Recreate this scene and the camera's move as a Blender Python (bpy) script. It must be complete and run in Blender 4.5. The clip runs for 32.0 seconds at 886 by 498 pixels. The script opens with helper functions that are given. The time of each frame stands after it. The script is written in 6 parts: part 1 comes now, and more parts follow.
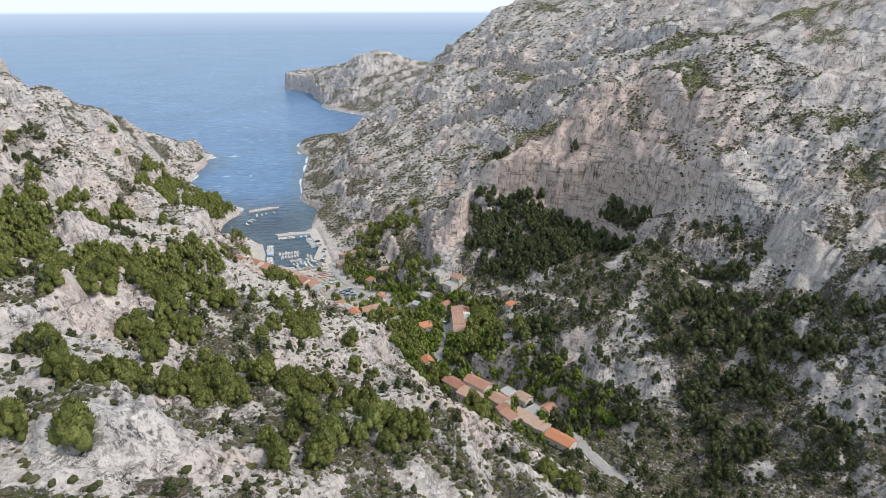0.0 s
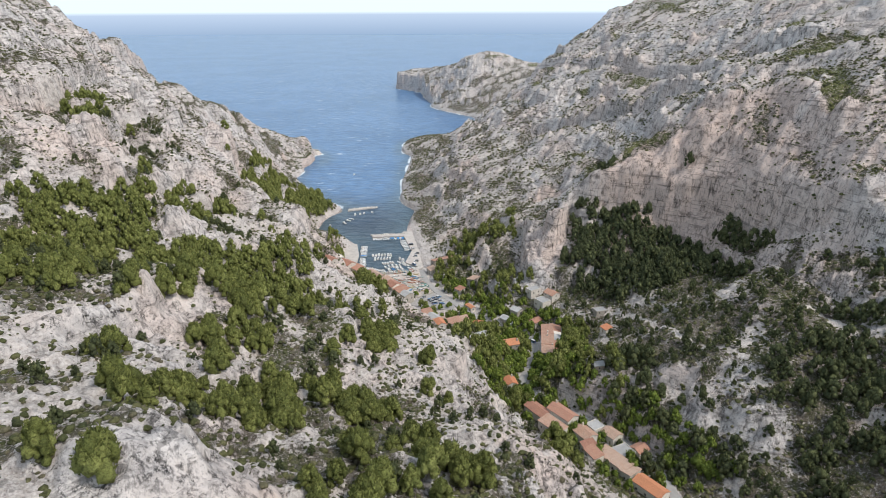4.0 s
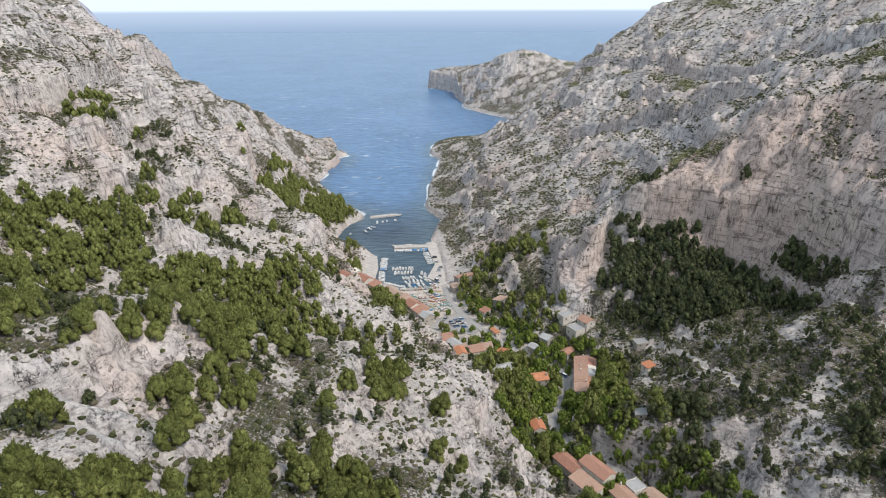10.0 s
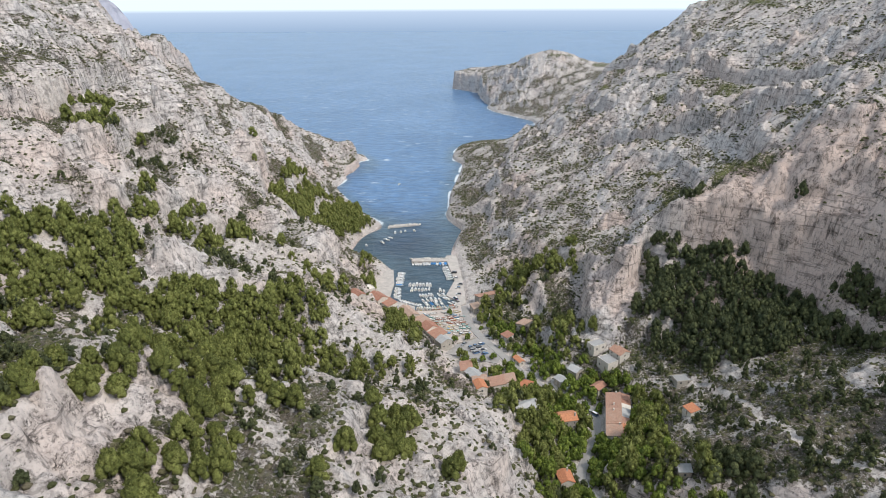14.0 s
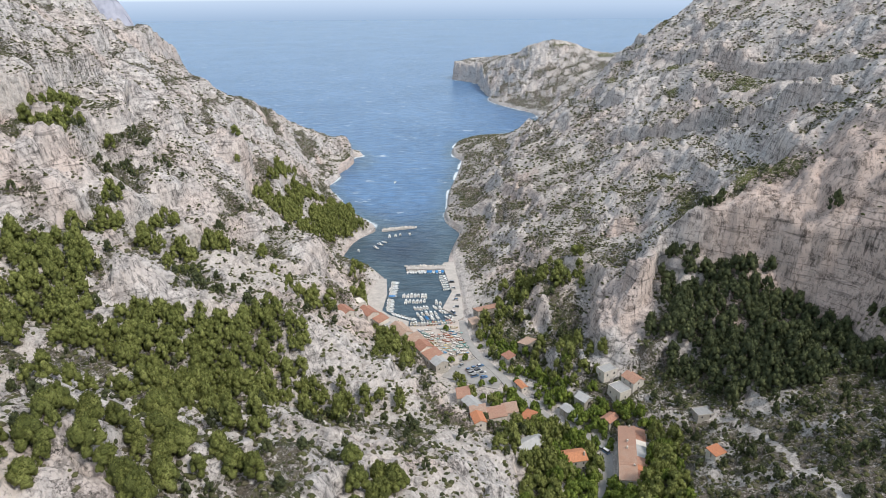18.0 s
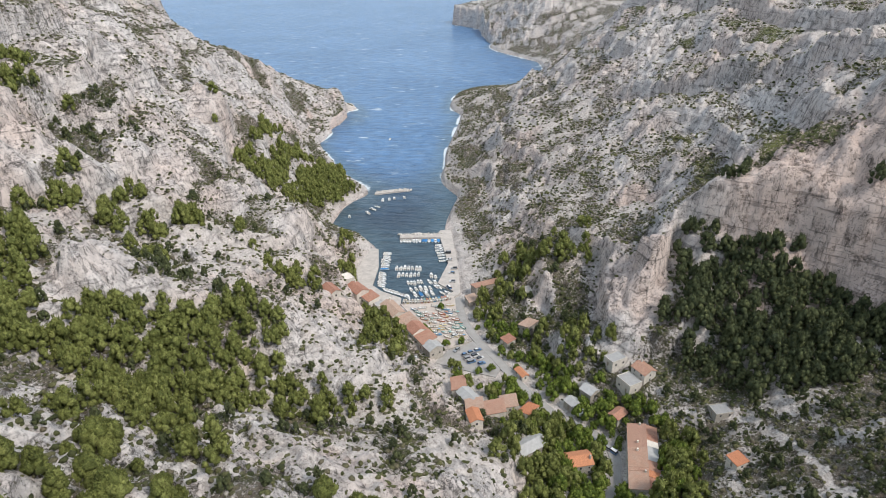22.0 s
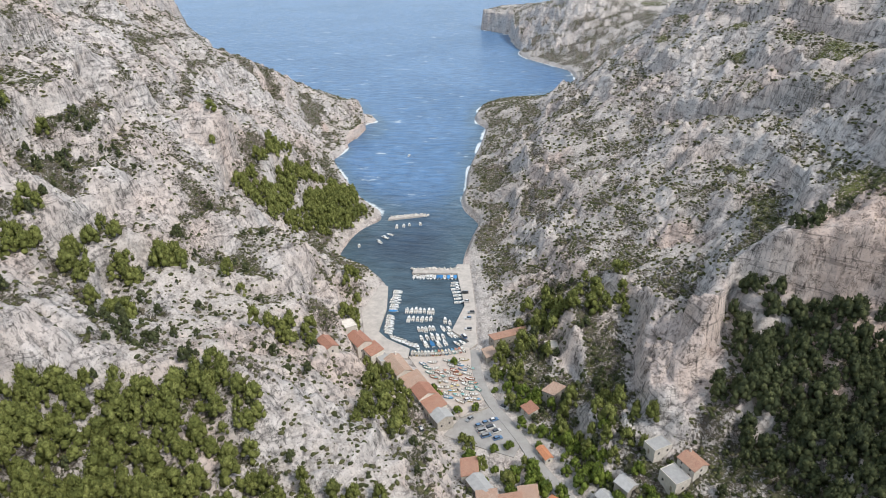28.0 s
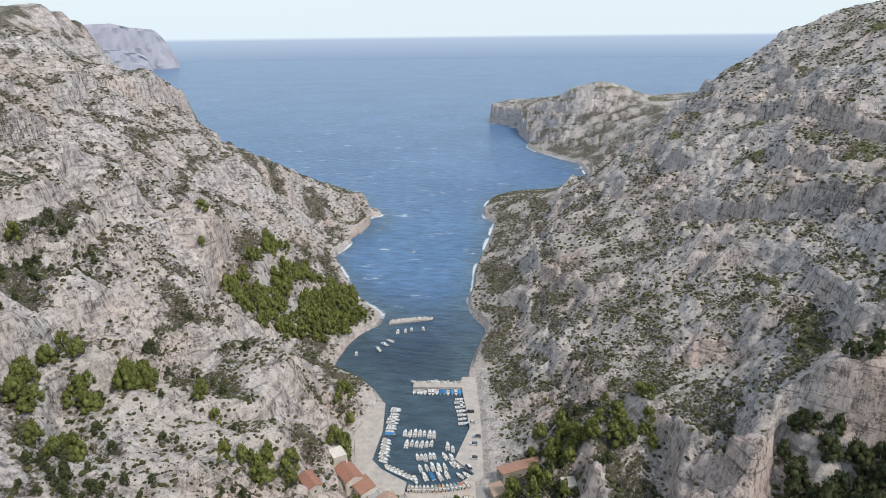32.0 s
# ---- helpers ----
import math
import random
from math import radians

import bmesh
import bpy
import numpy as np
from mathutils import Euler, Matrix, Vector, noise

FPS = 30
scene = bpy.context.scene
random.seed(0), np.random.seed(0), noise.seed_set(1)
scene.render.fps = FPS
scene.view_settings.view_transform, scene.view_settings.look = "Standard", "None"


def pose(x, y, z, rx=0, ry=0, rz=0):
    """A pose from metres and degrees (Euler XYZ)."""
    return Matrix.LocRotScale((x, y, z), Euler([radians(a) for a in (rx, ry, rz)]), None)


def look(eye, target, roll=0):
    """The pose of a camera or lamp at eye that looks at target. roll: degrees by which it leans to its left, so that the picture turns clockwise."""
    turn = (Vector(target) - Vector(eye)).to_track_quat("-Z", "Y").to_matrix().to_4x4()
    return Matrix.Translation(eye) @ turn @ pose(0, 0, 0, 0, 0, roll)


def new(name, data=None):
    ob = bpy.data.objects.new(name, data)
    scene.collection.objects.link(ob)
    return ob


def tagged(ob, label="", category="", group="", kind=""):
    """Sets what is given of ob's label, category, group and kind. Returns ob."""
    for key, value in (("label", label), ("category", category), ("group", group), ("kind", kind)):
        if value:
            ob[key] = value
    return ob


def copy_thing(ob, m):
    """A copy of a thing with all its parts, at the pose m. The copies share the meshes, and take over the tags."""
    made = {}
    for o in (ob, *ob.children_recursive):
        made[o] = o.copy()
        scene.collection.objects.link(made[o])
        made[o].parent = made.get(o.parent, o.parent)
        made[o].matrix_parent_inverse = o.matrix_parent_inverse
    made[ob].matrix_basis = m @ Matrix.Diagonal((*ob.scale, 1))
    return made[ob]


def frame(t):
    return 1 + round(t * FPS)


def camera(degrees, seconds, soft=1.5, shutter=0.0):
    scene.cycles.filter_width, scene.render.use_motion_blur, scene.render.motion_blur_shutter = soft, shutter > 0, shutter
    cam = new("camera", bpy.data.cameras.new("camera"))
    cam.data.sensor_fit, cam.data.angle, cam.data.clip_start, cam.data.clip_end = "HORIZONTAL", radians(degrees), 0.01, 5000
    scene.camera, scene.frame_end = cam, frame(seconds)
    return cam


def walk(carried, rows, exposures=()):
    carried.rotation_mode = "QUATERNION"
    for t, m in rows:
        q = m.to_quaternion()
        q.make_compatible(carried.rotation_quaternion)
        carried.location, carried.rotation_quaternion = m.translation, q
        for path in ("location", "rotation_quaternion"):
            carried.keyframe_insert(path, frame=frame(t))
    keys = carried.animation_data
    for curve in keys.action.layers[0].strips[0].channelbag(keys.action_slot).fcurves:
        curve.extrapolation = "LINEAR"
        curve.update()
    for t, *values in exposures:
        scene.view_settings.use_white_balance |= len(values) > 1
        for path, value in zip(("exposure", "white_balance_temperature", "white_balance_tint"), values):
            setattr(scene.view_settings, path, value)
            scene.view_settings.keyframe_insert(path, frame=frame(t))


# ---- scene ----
cam = camera(70.3, 32.0, soft=0.85)
# seconds, eye x y z, tilt, roll, heading
PATH = [
    (0, -18.41, -115.18, 197.02, 69.00, -0.07, -14.04),
    (0.5, -16.67, -113.00, 197.01, 68.97, -0.12, -12.76),
    (1, -15.06, -110.86, 197.00, 68.99, -0.15, -11.53),
    (1.5, -13.58, -108.71, 196.98, 68.99, -0.16, -10.32),
    (2, -12.21, -106.53, 196.95, 69.01, -0.19, -9.07),
    (2.5, -10.95, -104.29, 196.91, 69.04, -0.21, -7.78),
    (3, -9.79, -101.99, 196.86, 69.05, -0.22, -6.47),
    (3.5, -8.72, -99.59, 196.80, 69.04, -0.21, -5.23),
    (4, -7.73, -97.08, 196.72, 69.05, -0.21, -4.03),
    (4.5, -6.81, -94.46, 196.63, 69.00, -0.22, -2.88),
    (6.5, -3.80, -82.72, 196.14, 68.94, -0.28, -1.04),
    (7, -3.17, -79.45, 196.00, 68.95, -0.27, -1.02),
    (7.5, -2.59, -76.06, 195.85, 68.90, -0.26, -1.02),
    (8, -2.05, -72.54, 195.70, 68.92, -0.23, -1.02),
    (8.5, -1.55, -68.90, 195.55, 68.92, -0.23, -1.00),
    (9, -1.07, -65.15, 195.40, 68.94, -0.24, -0.96),
    (9.5, -0.63, -61.29, 195.26, 68.89, -0.22, -0.94),
    (10, -0.20, -57.33, 195.12, 68.87, -0.20, -0.95),
    (10.5, 0.20, -53.28, 194.98, 68.86, -0.18, -0.95),
    (11, 0.58, -49.15, 194.86, 68.88, -0.17, -0.81),
    (11.5, 0.94, -44.94, 194.75, 68.87, -0.18, -0.44),
    (12, 1.30, -40.67, 194.64, 68.88, -0.20, -0.02),
    (12.5, 1.64, -36.35, 194.56, 68.87, -0.22, 0.50),
    (13, 1.97, -31.98, 194.48, 68.88, -0.22, 1.13),
    (13.5, 2.29, -27.57, 194.42, 68.86, -0.26, 1.34),
    (14, 2.61, -23.13, 194.37, 68.85, -0.26, 1.35),
    (14.5, 2.93, -18.67, 194.34, 68.84, -0.26, 1.38),
    (16.5, 4.19, -0.76, 194.37, 68.80, -0.32, 1.44),
    (17, 4.51, 3.70, 194.41, 68.83, -0.33, 1.45),
    (17.5, 4.84, 8.15, 194.46, 68.73, -0.35, 1.45),
    (18, 5.17, 12.58, 194.52, 67.91, -0.38, 1.47),
    (18.5, 5.51, 16.99, 194.59, 67.17, -0.40, 1.50),
    (19, 5.86, 21.37, 194.66, 66.99, -0.42, 1.53),
    (19.5, 6.21, 25.73, 194.74, 66.61, -0.44, 1.55),
    (20, 6.57, 30.06, 194.82, 65.06, -0.44, 1.57),
    (20.5, 6.93, 34.36, 194.91, 65.09, -0.45, 1.59),
    (21, 7.31, 38.64, 194.99, 64.26, -0.50, 1.62),
    (21.5, 7.69, 42.89, 195.07, 64.16, -0.50, 1.63),
    (22, 8.08, 47.12, 195.14, 63.18, -0.52, 1.64),
    (22.5, 8.48, 51.32, 195.21, 63.17, -0.55, 1.65),
    (23, 8.88, 55.51, 195.27, 63.22, -0.56, 1.65),
    (23.5, 9.28, 59.68, 195.32, 63.20, -0.56, 1.66),
    (24, 9.69, 63.83, 195.36, 63.24, -0.57, 1.66),
    (24.5, 10.09, 67.98, 195.38, 63.26, -0.56, 1.64),
    (25, 10.50, 72.12, 195.40, 63.29, -0.56, 1.64),
    (25.5, 10.90, 76.26, 195.41, 63.30, -0.59, 1.88),
    (27.5, 12.39, 92.83, 195.36, 63.33, -0.69, 3.66),
    (28, 12.71, 96.99, 195.34, 63.36, -0.71, 4.38),
    (28.5, 13.01, 101.16, 195.32, 63.32, -0.72, 4.92),
    (29, 13.27, 105.34, 195.32, 63.34, -0.69, 5.27),
    (29.5, 13.48, 109.52, 195.35, 63.39, -0.67, 5.30),
    (30, 13.65, 113.70, 195.39, 63.39, -0.63, 5.37),
    (30.5, 13.76, 117.88, 195.48, 63.35, -0.67, 5.39),
    (31, 13.80, 122.05, 195.62, 64.62, -0.73, 5.36),
    (31.5, 13.77, 126.19, 195.82, 66.15, -0.72, 5.29),
    (32, 13.65, 130.31, 196.10, 71.03, -0.68, 5.22),
]
walk(cam, [(t, pose(x, y, z, tilt, 0, heading) @ pose(0, 0, 0, 0, 0, roll)) for t, x, y, z, tilt, roll, heading in PATH],
     [(0, -0.03), (8, -0.07), (13, -0.06), (24, 0.0), (30.8, 0.0), (31.4, -0.08), (32, -0.28)])

# world, sun and exposure
SUN_EL, SUN_AZ = 51.0, 124.0          # degrees; heading clockwise from straight ahead
world = bpy.data.worlds.new("sky")
scene.world = world
world.use_nodes = True
wt = world.node_tree
wt.nodes.clear()
w_out = wt.nodes.new("ShaderNodeOutputWorld")
w_bg = wt.nodes.new("ShaderNodeBackground")
w_sky = wt.nodes.new("ShaderNodeTexSky")
w_sky.sky_type = "NISHITA"
w_sky.sun_disc = False
w_sky.sun_elevation = radians(SUN_EL)
w_sky.sun_rotation = radians(SUN_AZ)
w_sky.air_density, w_sky.dust_density, w_sky.ozone_density = 1.0, 2.2, 1.0
w_bg.inputs["Strength"].default_value = 0.15
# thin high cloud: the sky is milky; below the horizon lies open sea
w_co = wt.nodes.new("ShaderNodeTexCoord")
w_sep = wt.nodes.new("ShaderNodeSeparateXYZ")
wt.links.new(w_co.outputs["Generated"], w_sep.inputs[0])
w_milk = wt.nodes.new("ShaderNodeMix")
w_milk.data_type = "RGBA"
w_low = wt.nodes.new("ShaderNodeMapRange")
w_low.inputs["From Min"].default_value, w_low.inputs["From Max"].default_value = 0.0, 0.35
w_low.inputs["To Min"].default_value, w_low.inputs["To Max"].default_value = 0.85, 0.42
wt.links.new(w_sep.outputs["Z"], w_low.inputs["Value"])
wt.links.new(w_low.outputs[0], w_milk.inputs[0])
wt.links.new(w_sky.outputs[0], w_milk.inputs[6])
w_milk.inputs[7].default_value = (7.2, 8.3, 9.0, 1)
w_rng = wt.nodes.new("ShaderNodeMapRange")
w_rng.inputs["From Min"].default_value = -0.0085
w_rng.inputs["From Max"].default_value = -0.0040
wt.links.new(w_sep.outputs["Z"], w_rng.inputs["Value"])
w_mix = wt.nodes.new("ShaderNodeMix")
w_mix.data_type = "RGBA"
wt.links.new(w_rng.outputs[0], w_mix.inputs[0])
# far sea beyond the water mesh, with haze painted paler towards the horizon
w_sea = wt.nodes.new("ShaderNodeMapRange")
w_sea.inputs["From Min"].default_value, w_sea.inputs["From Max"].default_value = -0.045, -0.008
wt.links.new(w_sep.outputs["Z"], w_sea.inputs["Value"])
w_sea_haze = wt.nodes.new("ShaderNodeMix")
w_sea_haze.data_type = "RGBA"
wt.links.new(w_sea.outputs[0], w_sea_haze.inputs[0])
w_sea_haze.inputs[6].default_value, w_sea_haze.inputs[7].default_value = (2.0, 2.95, 4.35, 1), (3.9, 4.8, 6.2, 1)
wt.links.new(w_sea_haze.outputs[2], w_mix.inputs[6])
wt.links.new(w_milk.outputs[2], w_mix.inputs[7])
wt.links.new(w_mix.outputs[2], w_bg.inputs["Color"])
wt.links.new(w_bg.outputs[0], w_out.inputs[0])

sun = new("sun", bpy.data.lights.new("sun", "SUN"))
sun.data.energy, sun.data.angle, sun.data.color = 2.5, radians(10), (1.0, 0.945, 0.87)
sx = math.sin(radians(SUN_AZ)) * math.cos(radians(SUN_EL))
sy = math.cos(radians(SUN_AZ)) * math.cos(radians(SUN_EL))
sun.matrix_world = look((sx * 900, sy * 900 + 300, math.sin(radians(SUN_EL)) * 900), (0, 300, 0))
scene.view_settings.exposure = 0.0

# materials
def material(name):
    m = bpy.data.materials.new(name)
    m.use_nodes = True
    nt = m.node_tree
    return m, nt, nt.nodes["Principled BSDF"]


def node(nt, kind, **values):
    n = nt.nodes.new(kind)
    for k, v in values.items():
        n.inputs[k.replace("_", " ")].default_value = v
    return n


def noise_tex(nt, scale, detail=4.0, rough=0.55, vec=None):
    n = node(nt, "ShaderNodeTexNoise", Scale=scale, Detail=detail, Roughness=rough)
    if vec is not None:
        nt.links.new(vec, n.inputs["Vector"])
    return n


def ramp(nt, src, stops):
    r = nt.nodes.new("ShaderNodeValToRGB")
    e = r.color_ramp.elements
    while len(e) < len(stops):
        e.new(0.5)
    for el, (p, c) in zip(e, stops):
        el.position = p
        el.color = (*c, 1) if len(c) == 3 else c
    nt.links.new(src, r.inputs[0])
    return r


def grey(v):
    return (v, v, v)


def mix_rgb(nt, fac, a, b, mode="MIX"):
    m = nt.nodes.new("ShaderNodeMix")
    m.data_type = "RGBA"
    m.blend_type = mode
    for sock, v in ((m.inputs[0], fac), (m.inputs[6], a), (m.inputs[7], b)):
        if isinstance(v, (int, float)):
            sock.default_value = v
        elif isinstance(v, tuple):
            sock.default_value = (*v, 1) if len(v) == 3 else v
        else:
            nt.links.new(v, sock)
    return m.outputs[2]


def math_node(nt, op, a, b=None, c=None):
    m = nt.nodes.new("ShaderNodeMath")
    m.operation = op
    for i, v in enumerate((a, b, c)):
        if v is None:
            continue
        if isinstance(v, (int, float)):
            m.inputs[i].default_value = v
        else:
            nt.links.new(v, m.inputs[i])
    return m.outputs[0]


def bump(nt, bsdf, height, strength, distance):
    b = node(nt, "ShaderNodeBump", Strength=strength, Distance=distance)
    nt.links.new(height, b.inputs["Height"])
    nt.links.new(b.outputs[0], bsdf.inputs["Normal"])


def obj_coord(nt):
    return nt.nodes.new("ShaderNodeTexCoord").outputs["Object"]


def simple(name, color, rough=0.7, metal=0.0, vary=0.25, scale=2.0, rand=0.0, bump_d=0.0):
    """A plain surface with two scales of mottling, and a shift of tone from object to object."""
    m, nt, b = material(name)
    co = obj_coord(nt)
    n1, n2 = noise_tex(nt, scale, 5, 0.6, co), noise_tex(nt, scale * 9, 3, 0.6, co)
    f = math_node(nt, "ADD", math_node(nt, "MULTIPLY", n1.outputs[0], 0.65), math_node(nt, "MULTIPLY", n2.outputs[0], 0.35))
    lo = tuple(c * (1 - vary) for c in color)
    hi = tuple(min(1, c * (1 + vary)) for c in color)
    r = ramp(nt, f, [(0.3, lo), (0.7, hi)])
    out = r.outputs[0]
    if rand:
        info = nt.nodes.new("ShaderNodeObjectInfo")
        k = math_node(nt, "MULTIPLY_ADD", info.outputs["Random"], 2 * rand, 1 - rand)
        hsv = nt.nodes.new("ShaderNodeHueSaturation")
        nt.links.new(k, hsv.inputs["Value"])
        nt.links.new(out, hsv.inputs["Color"])
        out = hsv.outputs[0]
    nt.links.new(out, b.inputs["Base Color"])
    b.inputs["Roughness"].default_value = rough
    b.inputs["Metallic"].default_value = metal
    if bump_d:
        bump(nt, b, n2.outputs[0], 0.6, bump_d)
    return m


def ground_material():
    """Bare limestone, stony soil and low scrub; what grows or lies bare where is told by the land's own maps."""
    m, nt, b = material("limestone_and_scrub")
    geo = nt.nodes.new("ShaderNodeNewGeometry")
    pos = geo.outputs["Position"]

    def told(key):
        a = nt.nodes.new("ShaderNodeAttribute")
        a.attribute_name = key
        return a.outputs["Fac"]

    big = noise_tex(nt, 0.02, 5, 0.55, pos)
    mid = noise_tex(nt, 0.16, 7, 0.62, pos)
    fine = noise_tex(nt, 1.1, 6, 0.68, pos)
    stretch = node(nt, "ShaderNodeMapping", Scale=(0.7, 0.7, 0.10))
    nt.links.new(pos, stretch.inputs[0])
    streak = noise_tex(nt, 1.0, 5, 0.65, stretch.outputs[0])
    # limestone: pale grey, pitted, with dark water streaks and rusty faces
    rock = ramp(nt, mid.outputs[0], [(0.30, (0.39, 0.36, 0.35)), (0.50, (0.61, 0.567, 0.545)), (0.70, (0.745, 0.70, 0.67))]).outputs[0]
    blush = ramp(nt, big.outputs[0], [(0.43, grey(0)), (0.64, grey(0.5))]).outputs[0]
    warm = math_node(nt, "MAXIMUM", math_node(nt, "MULTIPLY", told("warm"), 0.9), blush)
    rock = mix_rgb(nt, warm, rock, (0.66, 0.505, 0.43))
    dark = ramp(nt, streak.outputs[0], [(0.38, grey(0.36)), (0.49, grey(1.0))]).outputs[0]
    runs = ramp(nt, noise_tex(nt, 0.07, 4, 0.6, pos).outputs[0], [(0.42, grey(0.35)), (0.58, grey(0.95))]).outputs[0]
    rock = mix_rgb(nt, runs, rock, dark, "MULTIPLY")
    # beds lying one on another
    flat = node(nt, "ShaderNodeMapping", Scale=(0.05, 0.05, 0.62), Rotation=(0.06, 0.10, 0))
    nt.links.new(pos, flat.inputs[0])
    beds = noise_tex(nt, 1.0, 5, 0.6, flat.outputs[0])
    rock = mix_rgb(nt, 0.75, rock, ramp(nt, beds.outputs[0], [(0.37, grey(0.45)), (0.43, grey(1.0)), (0.62, grey(1.0)), (0.72, grey(1.12))]).outputs[0], "MULTIPLY")
    pits = ramp(nt, fine.outputs[0], [(0.34, grey(0.32)), (0.43, grey(1.0))]).outputs[0]
    rock = mix_rgb(nt, 0.8, rock, pits, "MULTIPLY")
    # joints and cracks, at two sizes
    bend = node(nt, "ShaderNodeVectorMath")
    bend.operation = "MULTIPLY_ADD"
    nt.links.new(mid.outputs["Color"], bend.inputs[0])
    bend.inputs[1].default_value = (14, 14, 14)
    nt.links.new(pos, bend.inputs[2])
    cracks = None
    for size, wide in ((0.11, 0.022), (0.62, 0.05)):
        v = node(nt, "ShaderNodeTexVoronoi", Scale=size)
        v.feature = "DISTANCE_TO_EDGE"
        nt.links.new(bend.outputs[0], v.inputs["Vector"])
        line = ramp(nt, v.outputs["Distance"], [(0.0, grey(0.0)), (wide, grey(1.0))]).outputs[0]
        cracks = line if cracks is None else math_node(nt, "MINIMUM", cracks, line)
    # only some joints gape
    gape = ramp(nt, noise_tex(nt, 0.22, 4, 0.6, pos).outputs[0], [(0.50, grey(1)), (0.62, grey(0))]).outputs[0]
    cracks = math_node(nt, "MAXIMUM", cracks, gape)
    rock = mix_rgb(nt, 1.0, rock, ramp(nt, cracks, [(0.0, grey(0.20)), (1.0, grey(1.0))]).outputs[0], "MULTIPLY")
    # stony soil between the tufts
    soil = ramp(nt, fine.outputs[0], [(0.30, (0.27, 0.23, 0.205)), (0.43, (0.50, 0.445, 0.41)), (0.62, (0.66, 0.61, 0.575))]).outputs[0]
    # low scrub: green, olive and dry brown
    tuft_n = noise_tex(nt, 0.85, 6, 0.8, pos)
    level = math_node(nt, "SUBTRACT", 0.80, math_node(nt, "MULTIPLY", told("scrub"), 0.37))
    tuft = math_node(nt, "MULTIPLY", math_node(nt, "SUBTRACT", tuft_n.outputs[0], level), 20.0)
    tuft = ramp(nt, tuft, [(0.0, grey(0)), (1.0, grey(1))]).outputs[0]
    green = ramp(nt, fine.outputs[0], [(0.3, (0.045, 0.048, 0.027)), (0.7, (0.150, 0.148, 0.080))]).outputs[0]
    dry = ramp(nt, fine.outputs[0], [(0.3, (0.085, 0.070, 0.055)), (0.7, (0.25, 0.215, 0.175))]).outputs[0]
    kind_n = noise_tex(nt, 0.13, 4, 0.6, pos)
    scrub = mix_rgb(nt, ramp(nt, kind_n.outputs[0], [(0.42, grey(0)), (0.58, grey(1))]).outputs[0], green, dry)
    scrub = mix_rgb(nt, told("grass"), scrub, ramp(nt, fine.outputs[0], [(0.3, (0.075, 0.085, 0.028)), (0.7, (0.21, 0.22, 0.085))]).outputs[0])
    bare = mix_rgb(nt, told("rock"), soil, rock)
    nt.links.new(mix_rgb(nt, tuft, bare, scrub), b.inputs["Base Color"])
    b.inputs["Roughness"].default_value = 0.92
    b.inputs["Specular IOR Level"].default_value = 0.2
    h = math_node(nt, "ADD", math_node(nt, "MULTIPLY", mid.outputs[0], 1.5), math_node(nt, "MULTIPLY", fine.outputs[0], 0.5))
    h = math_node(nt, "ADD", h, math_node(nt, "MULTIPLY", streak.outputs[0], 0.4))
    h = math_node(nt, "ADD", h, math_node(nt, "ADD", math_node(nt, "MULTIPLY", tuft, 0.35), math_node(nt, "MULTIPLY", cracks, 0.4)))
    bump(nt, b, h, 1.0, 1.3)
    return m


def sea_material():
    m, nt, b = material("sea_water")
    geo = nt.nodes.new("ShaderNodeNewGeometry")
    pos = geo.outputs["Position"]

    def told(key):
        a = nt.nodes.new("ShaderNodeAttribute")
        a.attribute_name = key
        return a.outputs["Fac"]

    big = noise_tex(nt, 0.006, 4, 0.6, pos)
    c = ramp(nt, big.outputs[0], [(0.35, (0.060, 0.148, 0.292)), (0.65, (0.095, 0.198, 0.365))]).outputs[0]
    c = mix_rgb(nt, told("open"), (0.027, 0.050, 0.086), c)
    c = mix_rgb(nt, math_node(nt, "MULTIPLY", told("shoal"), 0.55), c, (0.085, 0.135, 0.155))
    st = node(nt, "ShaderNodeMapping", Scale=(0.4, 1.0, 1.0), Rotation=(0, 0, 0.30))
    nt.links.new(pos, st.inputs[0])
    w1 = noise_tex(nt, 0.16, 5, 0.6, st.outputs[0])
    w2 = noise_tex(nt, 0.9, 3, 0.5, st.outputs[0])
    # light and dark of the waves painted into the water colour, following the bump
    ripple_shade = ramp(nt, w1.outputs[0], [(0.32, grey(0.62)), (0.62, grey(1.3))]).outputs[0]
    c = mix_rgb(nt, 0.85, c, ripple_shade, "MULTIPLY")
    # scattered whitecaps out at sea, and surf where the swell meets rock
    caps = noise_tex(nt, 0.07, 7, 0.74, st.outputs[0])
    cap = ramp(nt, caps.outputs[0], [(0.60, grey(0)), (0.645, grey(1))]).outputs[0]
    cap = math_node(nt, "MULTIPLY", cap, told("open"))
    froth = noise_tex(nt, 0.25, 6, 0.7, pos)
    surf = math_node(nt, "SUBTRACT", math_node(nt, "ADD", told("surf"), froth.outputs[0]), 0.98)
    surf = ramp(nt, math_node(nt, "MULTIPLY", surf, 3.5), [(0.0, grey(0)), (1.0, grey(1))]).outputs[0]
    foam = math_node(nt, "MAXIMUM", math_node(nt, "MULTIPLY", cap, 0.6), math_node(nt, "MULTIPLY", surf, 0.9))
    c = mix_rgb(nt, foam, c, (0.78, 0.82, 0.84))
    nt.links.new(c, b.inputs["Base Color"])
    b.inputs["Roughness"].default_value = 0.28
    b.inputs["IOR"].default_value = 1.33
    b.inputs["Specular IOR Level"].default_value = 0.5
    h = math_node(nt, "ADD", math_node(nt, "MULTIPLY", w1.outputs[0], 1.0), math_node(nt, "MULTIPLY", w2.outputs[0], 0.25))
    bump(nt, b, h, 0.9, 1.2)
    return m


